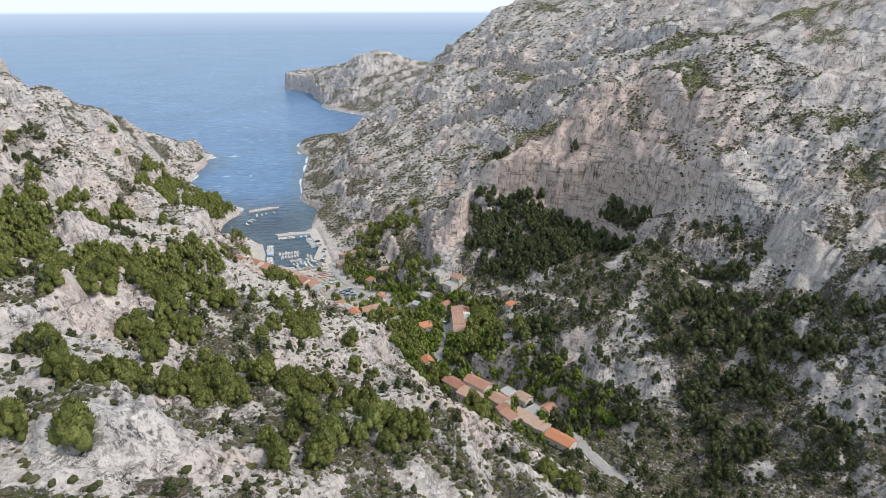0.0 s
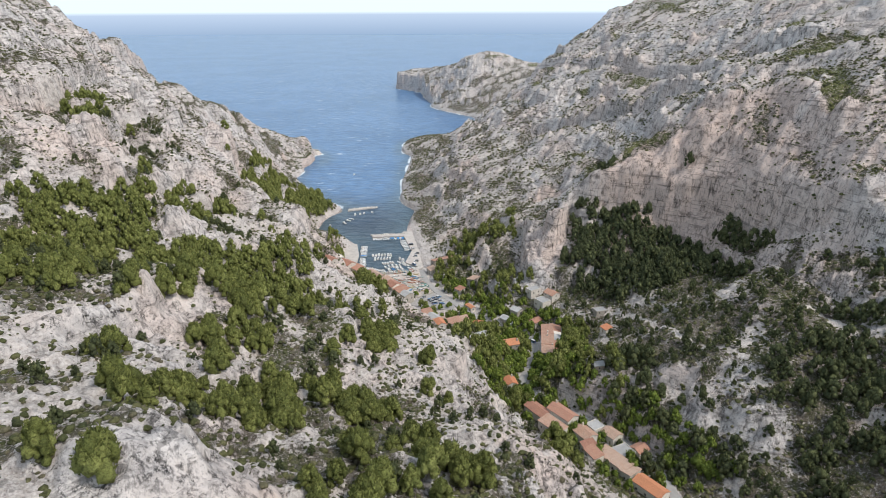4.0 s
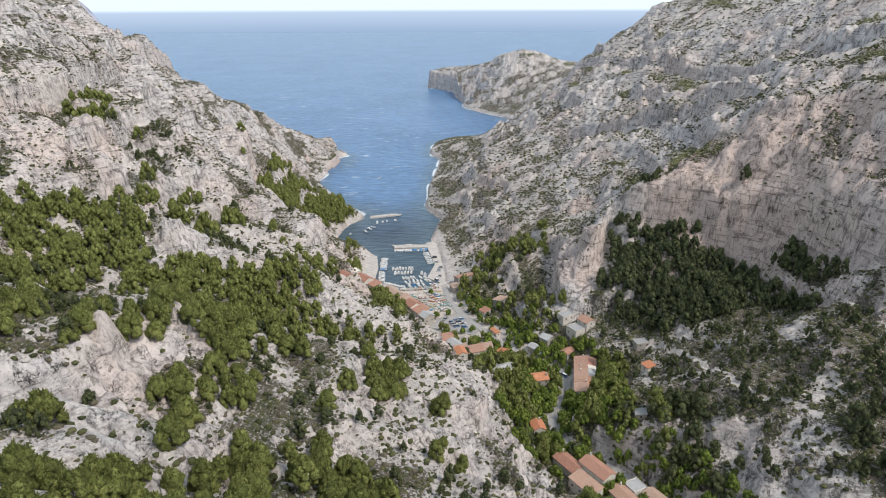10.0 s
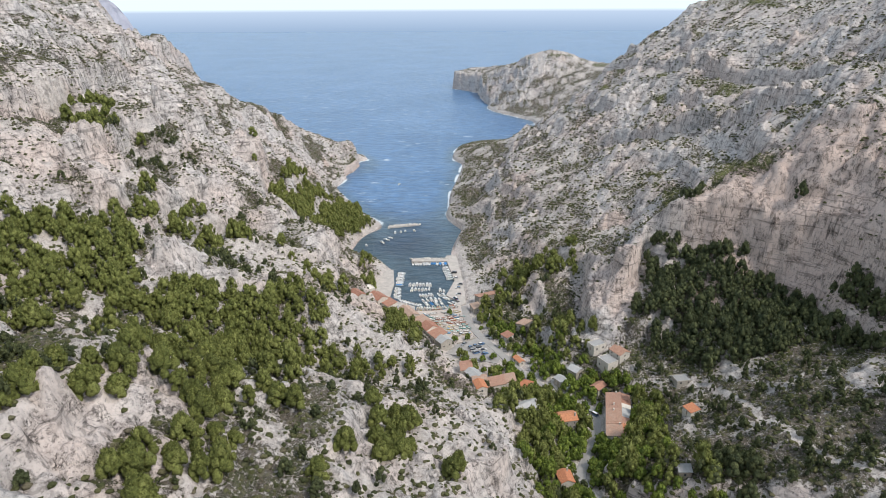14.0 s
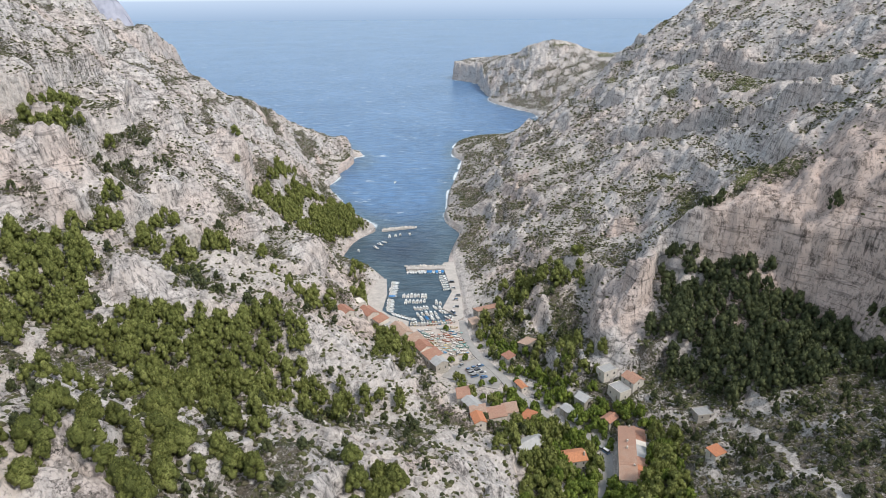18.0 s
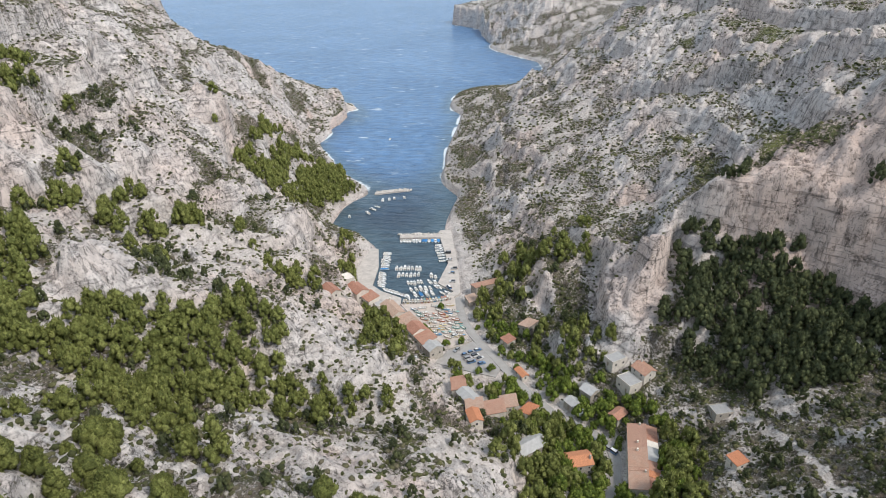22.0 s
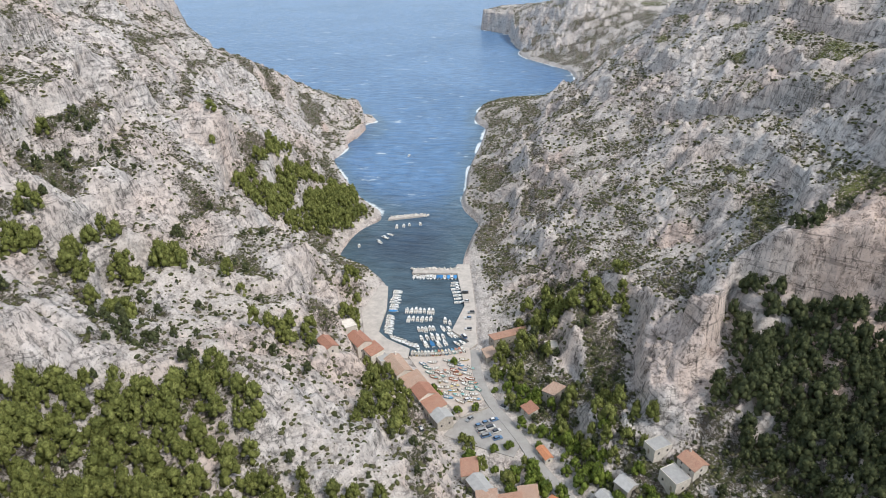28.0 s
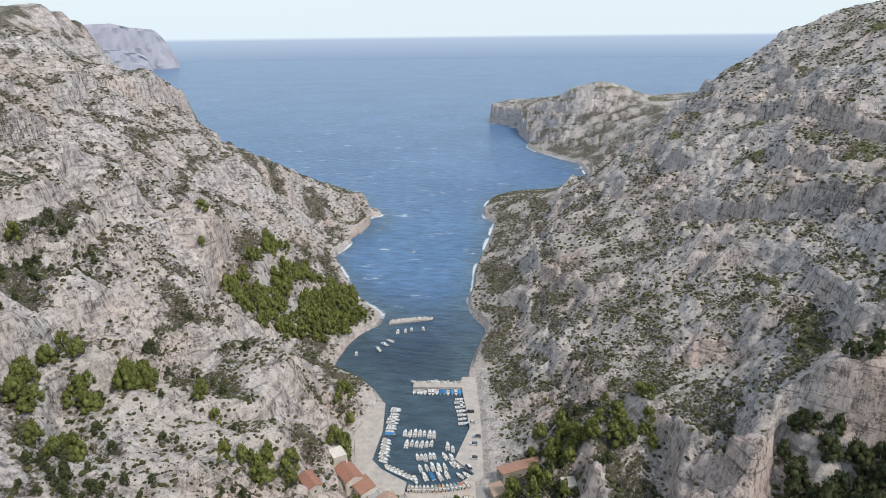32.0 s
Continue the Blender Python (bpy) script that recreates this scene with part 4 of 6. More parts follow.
LEAN = blur(STEEP, 4)
SCRUB = np.clip(0.34 + 0.42 * (1 - smooth(LEAN, 0.45, 1.0)) + 0.38 * CLEFT * WILD + (0.40 - 0.08 * smooth(HX, 40, 100)) * SHELF * WILD + 0.55 * BROWSE - 0.25 * smooth(LEAN, 1.1, 1.8), 0, 1)
PALE = [(-73, -6, 8, 1), (-89, 25, 10, 0.9), (-102, 51, 11, 0.8), (-103, 71, 8, 0.8), (-99, 72, 11, 0.8), (-80, 36, 9, 0.8), (-17, 150, 10, 0.6), (4, 170, 11, 0.6), (9, 216, 15, 0.8), (-8, 186, 10, 0.6), (23, 163, 10, 0.7), (-51, 279, 15, 0.7), (-36, 325, 14, 0.7), (-51, 312, 14, 0.8), (-52, 258, 11, 0.7), (-22, 281, 10, 0.8),
        (0, 165, 34, .8), (-30, 250, 22, .7), (18, 212, 24, .8), (-8, 128, 30, .6), (22, 88, 26, .5), (-35, 195, 20, .6), (-75, 60, 24, .4), (-90, 300, 30, .7), (-70, 330, 20, .6), (-130, 330, 30, .6), (-40, 285, 20, .5)]
SCRUB = SCRUB * (1 - 0.6 * blobs(HX, HY, PALE)) - 0.12 * smooth(HX, 30, 60) * smooth(HY, 320, 360) * smooth(HZ, 25, 45) + 0.05 * smooth(HX, 40, 110) * (1 - 2.2 * smooth(HZ, 70, 100)) + 0.06 * smooth(HY, 1050, 1200)
# thick growth on the low eastern slopes and round the houses
LUSH = smooth(HX, 70, 105) * (1 - smooth(HZ - 36 * (1 - smooth(HY, 165, 225)), 42, 66)) * (1 - smooth(HY, 290, 330))
LUSH = np.maximum(LUSH, 0.9 * blobs(HX, HY, [(58, 308, 24, 1), (50, 335, 20, 1), (36, 360, 16, .8), (75, 320, 16, .8), (40, 395, 18, .7)]))
LUSH = np.maximum(LUSH, (1 - smooth(line_dist(HX, HY, ROAD)[0], 14, 42)) * smooth(HY, 60, 100) * (1 - smooth(HY, 335, 362)) * (1 - smooth(HZ, 16, 34)))
SCRUB = np.clip(SCRUB + 0.36 * LUSH * (0.8 + 1.0 * BROWSE), 0, 1)
SCRUB = np.maximum(SCRUB, np.maximum(0.6 * PINE_MASK, 0.72 * THICK)) * (1 - BARE_MASK * 0.92) * (1 - SCREE_MASK) * (1 - TRAIL_MASK) * (1 - MADE) * smooth(HZ, 2.2, 5)
GRASS = SHELF * smooth(HX, 90, 140) * smooth(HZ, 60, 85) * smooth(fbm(HX, HY + 300, 55, 3), -0.05, 0.15)
SCRUB = np.clip(SCRUB + 0.22 * GRASS, 0, 1)
ROCK = np.clip(smooth(LEAN + 0.5 * BROWSE, 0.55, 0.9) * (0.35 + WILD) + BARE_MASK + smooth(-HZ, -2.5, -0.5), 0, 1) * (1 - SCREE_MASK) * (1 - TRAIL_MASK) * (1 - MADE)


def add_structure(name, me, mat, label):
    ob = new(name, me)
    me.materials.append(mat)
    return tagged(ob, label, kind="structure")


ground_me = grid_mesh("ground", XS, YS, HZ)
for key, field in (("rock", ROCK), ("scrub", SCRUB), ("warm", WARM_MASK), ("grass", GRASS)):
    ground_me.attributes.new(key, "FLOAT", "POINT").data.foreach_set("value", field.ravel().astype(np.float32))
add_structure("ground", ground_me, M_GROUND, "pale limestone hills with scrub falling to a narrow inlet")
sea_x = spread(-4900, 4900, [(-4900, 500), (-600, 40), (-230, 3.5), (200, 3.5), (600, 40), (4900, 500)])
sea_y = spread(330, 4950, [(330, 3), (900, 4), (1200, 10), (1700, 40), (4950, 500)])
SX, SY = np.meshgrid(sea_x, sea_y)
bed = np.where((np.abs(SX) < 850) & (SY < 1850), ground_z(SX, SY), -60.0)
water_me = grid_mesh("water", sea_x, sea_y, np.zeros(SX.shape))
open_sea = smooth(SY, 480, 640)
water_me.attributes.new("surf", "FLOAT", "POINT").data.foreach_set("value", (smooth(bed, -2.2, -0.1) * (0.12 + 0.88 * open_sea) * (0.45 + 1.1 * smooth(fbm(SX, SY, 45, 3), -0.2, 0.35))).ravel().astype(np.float32))
water_me.attributes.new("shoal", "FLOAT", "POINT").data.foreach_set("value", smooth(bed, -9, -0.5).ravel().astype(np.float32))
water_me.attributes.new("open", "FLOAT", "POINT").data.foreach_set("value", open_sea.ravel().astype(np.float32))
add_structure("water", water_me, M_SEA, "deep blue sea with small waves and whitecaps")


# distant headlands across the bay, pale from haze painted into the rock colour: bearing lines of x, y, top
def headland(name, crest, depth, label):
    xs = np.linspace(crest[0][0], crest[-1][0], 160)
    cx, cy, cz = zip(*crest)
    rows, drop = [], np.array([1.0, 0.93, 0.80, 0.52, 0.40, 0.12, 0.0])
    for k, q in enumerate(drop):
        y = np.interp(xs, cx, cy) - depth * (1 - q) + 30 * gnoise(xs / 45.0 + k * 0.6, xs * 0 + k * 0.35)
        z = np.interp(xs, cx, cz) * q + 9 * gnoise(xs / 60.0, xs * 0 + 3.3 * k) * (0 < k < 6) - 6 * (k == 6)
        rows.append(np.stack([xs, y, z], -1))
    co = np.concatenate(rows)
    n = len(xs)
    i = (np.arange(len(rows) - 1)[:, None] * n + np.arange(n - 1)[None]).ravel()
    fa = np.concatenate([np.stack([i, i + n, i + 1], -1), np.stack([i + 1, i + n, i + n + 1], -1)])
    me = bpy.data.meshes.new(name)
    me.from_pydata(co.tolist(), [], fa.tolist())
    add_structure(name, me, M_PAINTED_HAZE, label)


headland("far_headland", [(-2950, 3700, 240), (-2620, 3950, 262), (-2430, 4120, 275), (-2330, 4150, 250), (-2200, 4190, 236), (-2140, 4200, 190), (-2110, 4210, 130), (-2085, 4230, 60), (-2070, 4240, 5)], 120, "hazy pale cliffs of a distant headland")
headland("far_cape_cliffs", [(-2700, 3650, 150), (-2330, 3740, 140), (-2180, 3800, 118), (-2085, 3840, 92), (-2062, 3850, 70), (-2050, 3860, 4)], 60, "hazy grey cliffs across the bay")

# ---- plants ----
def link_mesh(name, co, faces, mat):
    """A mesh from arrays of places and triangles."""
    me = bpy.data.meshes.new(name)
    me.vertices.add(len(co))
    me.vertices.foreach_set("co", np.asarray(co, np.float32).ravel())
    me.loops.add(faces.size)
    me.loops.foreach_set("vertex_index", faces.ravel().astype(np.int32))
    me.polygons.add(len(faces))
    me.polygons.foreach_set("loop_start", np.arange(0, faces.size, 3, dtype=np.int32))
    me.update(calc_edges=True)
    me.materials.append(mat)
    return me


def ball_mesh(fine):
    bm = bmesh.new()
    bmesh.ops.create_icosphere(bm, subdivisions=fine, radius=1.0)
    bm.verts.index_update()
    co, tri = np.array([v.co[:] for v in bm.verts]), np.array([[v.index for v in f.verts] for f in bm.faces])
    bm.free()
    return co, tri


BALLS = {1: ball_mesh(1), 2: ball_mesh(2)}


def crown_of(rng, lobes, r, tall, foot, sprays, leaf, fine=1):
    """A crown of billowing masses, a leading one on top and rings of others below, rough with sprays that lie along their skin.
    Returns places and triangles."""
    ball, tri = BALLS[fine]
    masses, co, fa, n = [], [], [], 0
    for k in range(lobes):
        t = k / max(1, lobes - 1)
        a, out = 2.4 * k + rng.uniform(-0.5, 0.5), r * (0.12 + 0.62 * t ** 0.6) * rng.uniform(0.75, 1.1)
        size = r * rng.uniform(0.25, 0.40)
        z = foot + size * 0.7 + (tall - foot - 1.5 * size) * (1 - t) ** 0.8 * rng.uniform(0.85, 1.0)
        masses.append((out * math.cos(a), out * math.sin(a), z, size, size * rng.uniform(1.05, 1.55)))
    for lx, ly, lz, w, h in masses:
        q = ball * rng.uniform(0.72, 1.18, (len(ball), 1))
        w = w * (1 - 0.32 * q[:, 2])
        co.append(np.stack([lx + q[:, 0] * w, ly + q[:, 1] * w, lz + q[:, 2] * h], -1))
        fa.append(tri + n)
        n += len(ball)
    pts = []
    for _ in range(sprays):
        lx, ly, lz, w, h = masses[rng.randint(len(masses))]
        d = rng.normal(size=3)
        d /= np.linalg.norm(d)
        d[2] = abs(d[2]) if rng.rand() < 0.7 else d[2]
        w = w * (1 - 0.32 * d[2])
        c = np.array([lx + d[0] * w, ly + d[1] * w, lz + d[2] * h]) + d * leaf * rng.uniform(-0.2, 0.3)
        face = d + rng.normal(0, 0.5, 3)
        side = np.cross(face, rng.normal(size=3))
        side /= np.linalg.norm(side) + 1e-9
        up = np.cross(side, face / np.linalg.norm(face))
        if rng.rand() < 0.55:
            up = d * 0.55 + np.array([0, 0, 0.75]) + rng.normal(0, 0.22, 3)
        ln, wd = leaf * rng.uniform(0.8, 1.5), leaf * rng.uniform(0.35, 0.65)
        pts += [c - side * wd, c + side * wd, c + up * ln]
    if pts:
        co.append(np.array(pts))
        fa.append(n + np.arange(len(pts)).reshape(-1, 3))
    return np.concatenate(co), np.concatenate(fa)


def bush_of(rng, lobes=1):
    """A low rounded shrub with a ragged skin, flat where it meets the ground."""
    ball, tri = BALLS[1]
    co, fa = [], []
    for k in range(lobes):
        q = ball * rng.uniform(0.65, 1.25, (len(ball), 1)) * (0.85 if k == 0 else rng.uniform(0.4, 0.65))
        off = np.zeros(3) if k == 0 else np.r_[rng.normal(0, 0.55, 2), 0]
        q = q * (1.0, rng.uniform(0.75, 1.2), 0.8) + off
        q[:, 2] = np.maximum(q[:, 2], -0.05)
        co.append(q)
        fa.append(tri + k * len(ball))
    return np.concatenate(co), np.concatenate(fa)


def trunk_mesh(rng, tall, r):
    bm = bmesh.new()
    bend = rng.normal(0, 0.25, 2)
    rings = []
    for k in range(5):
        t = k / 4
        rad = r * (1.25 - 0.85 * t)
        ring = [bm.verts.new((bend[0] * t * t * tall * 0.3 + rad * math.cos(a), bend[1] * t * t * tall * 0.3 + rad * math.sin(a), -0.5 + t * (tall + 0.5))) for a in np.linspace(0, 2 * np.pi, 7)[:-1]]
        rings.append(ring)
    for a, b in zip(rings[:-1], rings[1:]):
        for i in range(6):
            bm.faces.new((a[i], a[(i + 1) % 6], b[(i + 1) % 6], b[i]))
    top = Vector((bend[0] * tall * 0.17, bend[1] * tall * 0.17, tall * 0.6))
    for k in range(4):
        a = k * 1.7 + rng.uniform(0, 1)
        tip = top + Vector((math.cos(a), math.sin(a), 0.8)) * tall * 0.38
        w = Vector((-math.sin(a), math.cos(a), 0)) * r * 0.35
        u = Vector((0, 0, r * 0.35))
        base = [bm.verts.new(top + q) for q in (w, u, -w)]
        end = bm.verts.new(tip)
        for i in range(3):
            bm.faces.new((base[i], base[(i + 1) % 3], end))
    me = bpy.data.meshes.new("trunk")
    bm.to_mesh(me)
    bm.free()
    me.materials.append(M_BARK)
    return me


rng = np.random.RandomState(11)
FREE = (1 - MADE) * (HZ > 0.8)
HOUSE_SPOTS = []        # filled by the village: no tree grows in a house


def scatter(x0, x1, y0, y1, step, chance, seed):
    """Jittered places where chance(x, y) allows one."""
    r = np.random.RandomState(seed)
    gx, gy = np.meshgrid(np.arange(x0, x1, step), np.arange(y0, y1, step))
    x, y = (gx + r.uniform(-.48, .48, gx.shape) * step).ravel(), (gy + r.uniform(-.48, .48, gx.shape) * step).ravel()
    keep = r.rand(len(x)) < chance(x, y) * (at_grid(FREE, x, y) > 0.6)
    x, y = x[keep], y[keep]
    ok = np.ones(len(x), bool)
    for hx, hy, hr in HOUSE_SPOTS:
        ok &= np.hypot(x - hx, y - hy) > hr
    return x[ok], y[ok]


def planted(name, templates, x, y, size, mat, label, category, sink=0.15, seed=5):
    """One joined object of many plants, each a turned and scaled template."""
    r = np.random.RandomState(seed)
    cos, fas, n = [], [], 0
    z = ground_z(x, y)
    for px, py, pz, s in zip(x, y, z, size):
        co, fa = templates[r.randint(len(templates))]
        a, st = r.uniform(0, 2 * np.pi), r.uniform(0.85, 1.2)
        c, q = np.cos(a) * s, np.sin(a) * s
        cos.append(np.stack([co[:, 0] * c - co[:, 1] * q + px, (co[:, 0] * q + co[:, 1] * c) + py, co[:, 2] * s * st + pz - sink], -1))
        fas.append(fa + n)
        n += len(co)
    ob = new(name, link_mesh(name, np.concatenate(cos), np.concatenate(fas), mat))
    return tagged(ob, label, category, kind="stuff")


def pine_chance(spots, k=1.0):
    return lambda x, y: np.clip(blobs(x, y, spots) * k * (1 - 0.8 * at_grid(TRAIL_MASK, x, y)) * (1 - smooth(at_grid(LEAN, x, y), 1.3, 1.8)), 0, 1)

# ---- village ----
def part(name, bm, mat, parent, label=""):
    """Links a bmesh as one mesh under a thing or under a part."""
    me = bpy.data.meshes.new(name)
    bm.to_mesh(me)
    bm.free()
    me.materials.append(mat)
    ob = new(name, me)
    ob.parent = parent
    if label:
        ob["label"] = label
    return ob


def slab(x0, x1, y0, y1, z0, z1, bm=None, bevel=0.0):
    bm = bm or bmesh.new()
    v = [bm.verts.new((x, y, z)) for z in (z0, z1) for x, y in ((x0, y0), (x1, y0), (x1, y1), (x0, y1))]
    fs = [bm.faces.new([v[i] for i in f]) for f in ((3, 2, 1, 0), (4, 5, 6, 7), (0, 1, 5, 4), (1, 2, 6, 5), (2, 3, 7, 6), (3, 0, 4, 7))]
    if bevel:
        es = list({e for f in fs for e in f.edges})
        bmesh.ops.bevel(bm, geom=es, offset=bevel, segments=1, affect="EDGES")
    return bm


def prism(pts, z0, z1, bm=None):
    """An upright block over a polygon."""
    bm = bm or bmesh.new()
    lo, hi = [bm.verts.new((x, y, z0)) for x, y in pts], [bm.verts.new((x, y, z1)) for x, y in pts]
    bm.faces.new(hi)
    bm.faces.new(lo[::-1])
    n = len(pts)
    for i in range(n):
        bm.faces.new((lo[i], lo[(i + 1) % n], hi[(i + 1) % n], hi[i]))
    bmesh.ops.recalc_face_normals(bm, faces=bm.faces)
    return bm


def roof_mesh(w, d, h, rise, kind, over=0.35, thick=0.22):
    """gable: ridge along the length (d); mono: one slope; the slab has an underside and eaves."""
    bm = bmesh.new()
    hw, hd = w / 2 + over, d / 2 + over
    k = over * rise / (w / 2)
    if kind == "gable":
        prof = [(-hw, h - k), (0, h + rise), (hw, h - k)]
    else:
        prof = [(-hw, h - k * 0.5), (hw, h + rise + k * 0.5)]
    top = [[bm.verts.new((x, y, z + thick)) for x, z in prof] for y in (-hd, hd)]
    low = [[bm.verts.new((x, y, z)) for x, z in prof] for y in (-hd, hd)]
    n = len(prof)
    for i in range(n - 1):
        bm.faces.new((top[0][i], top[0][i + 1], top[1][i + 1], top[1][i]))
        bm.faces.new((low[0][i], low[1][i], low[1][i + 1], low[0][i + 1]))
        bm.faces.new((top[0][i], low[0][i], low[0][i + 1], top[0][i + 1]))
        bm.faces.new((top[1][i], top[1][i + 1], low[1][i + 1], low[1][i]))
    bm.faces.new((top[0][0], top[1][0], low[1][0], low[0][0]))
    bm.faces.new((top[0][-1], low[0][-1], low[1][-1], top[1][-1]))
    bmesh.ops.recalc_face_normals(bm, faces=bm.faces)
    return bm


def wall_mesh(w, d, h, rise, kind, down=2.5):
    bm = bmesh.new()
    hw, hd = w / 2, d / 2
    if kind == "gable":
        prof = [(-hw, -down), (hw, -down), (hw, h), (0, h + rise), (-hw, h)]
    elif kind == "mono":
        prof = [(-hw, -down), (hw, -down), (hw, h + rise), (-hw, h)]
    else:
        prof = [(-hw, -down), (hw, -down), (hw, h), (-hw, h)]
    a, b = [bm.verts.new((x, -hd, z)) for x, z in prof], [bm.verts.new((x, hd, z)) for x, z in prof]
    bm.faces.new(a)
    bm.faces.new(b[::-1])
    n = len(prof)
    for i in range(n):
        bm.faces.new((a[i], b[i], b[(i + 1) % n], a[(i + 1) % n]))
    bmesh.ops.recalc_face_normals(bm, faces=bm.faces)
    return bm


def opening(parent, wall_axis, sign, along, z, half, width, high, door=False):
    """A window or door let into a wall, with frame and pane."""
    def box(a0, a1, o0, o1, z0, z1):
        lo, hi = sorted((sign * o0, sign * o1))
        return slab(a0, a1, lo, hi, z0, z1) if wall_axis == "y" else slab(lo, hi, a0, a1, z0, z1)

    frame_bm = box(along - width / 2, along + width / 2, half - 0.05, half + 0.06, z, z + high)
    win = part("door" if door else "window", frame_bm, M_FRAME, parent)
    g = 0.10
    part("panel" if door else "pane", box(along - width / 2 + g, along + width / 2 - g, half - 0.02, half + 0.075, z + (0 if door else g), z + high - g), M_WOOD if door else M_GLASS, win)


def house(name, x, y, w, d, turn, h, kind, roof_mat, wall_mat, label, rise=None, chimney=False, level=None, group=""):
    """A house with its floor at the ground in its middle; w across the slope of the roof, d along the ridge."""
    z = float(ground_z(np.array([x]), np.array([y]))[0]) if level is None else level
    rise = (0.22 * w if kind == "gable" else 0.16 * w) if rise is None else rise
    top = new(name)
    top.matrix_basis = pose(x, y, z, 0, 0, turn)
    part("wall", wall_mesh(w, d, h, 0 if kind == "flat" else rise, kind), wall_mat, top)
    if kind == "flat":
        bm = slab(-w / 2 + 0.2, w / 2 - 0.2, -d / 2 + 0.2, d / 2 - 0.2, h, h + 0.06)
        part("roof", bm, roof_mat, top)
        for x0, x1, y0, y1 in ((-w / 2, w / 2, -d / 2, -d / 2 + 0.2), (-w / 2, w / 2, d / 2 - 0.2, d / 2), (-w / 2, -w / 2 + 0.2, -d / 2 + 0.2, d / 2 - 0.2), (w / 2 - 0.2, w / 2, -d / 2 + 0.2, d / 2 - 0.2)):
            part("parapet", slab(x0, x1, y0, y1, h, h + 0.35), wall_mat, top)
    else:
        part("roof", roof_mesh(w, d, h, rise, kind), roof_mat, top)
    for sgn in (-1, 1):
        k = max(1, int(d // 3.4))
        for i in range(k):
            a = (i + 0.5) / k * d - d / 2
            is_door = i == 0 and sgn == -1
            opening(top, "x", sgn, a, 0.0 if is_door else 0.95, w / 2, 1.0, 2.05 if is_door else 1.15, is_door)
            if h > 4.6:
                opening(top, "x", sgn, a, 3.4, w / 2, 0.9, 1.1)
        k = max(1, int(w // 3.6))
        for i in range(k):
            a = (i + 0.5) / k * w - w / 2
            opening(top, "y", sgn, a, 0.95, d / 2, 0.95, 1.15)
            if h > 4.6:
                opening(top, "y", sgn, a, 3.4, d / 2, 0.9, 1.1)
    if chimney:
        part("chimney", slab(w * 0.18, w * 0.18 + 0.7, d / 2 - 1.2, d / 2 - 0.5, h, h + rise + 1.1, bevel=0.04), wall_mat, top)
    HOUSE_SPOTS.append((x, y, 0.5 * math.hypot(w, d) * 0.8 + 0.8))
    return tagged(top, label, "house", group=group)


T, N, F = M_TILE, M_TILE_NEW, M_FLATROOF
W_, S_ = M_WALL, M_STONE
ROW_LABEL = "terraced cottage with a faded clay tile roof"
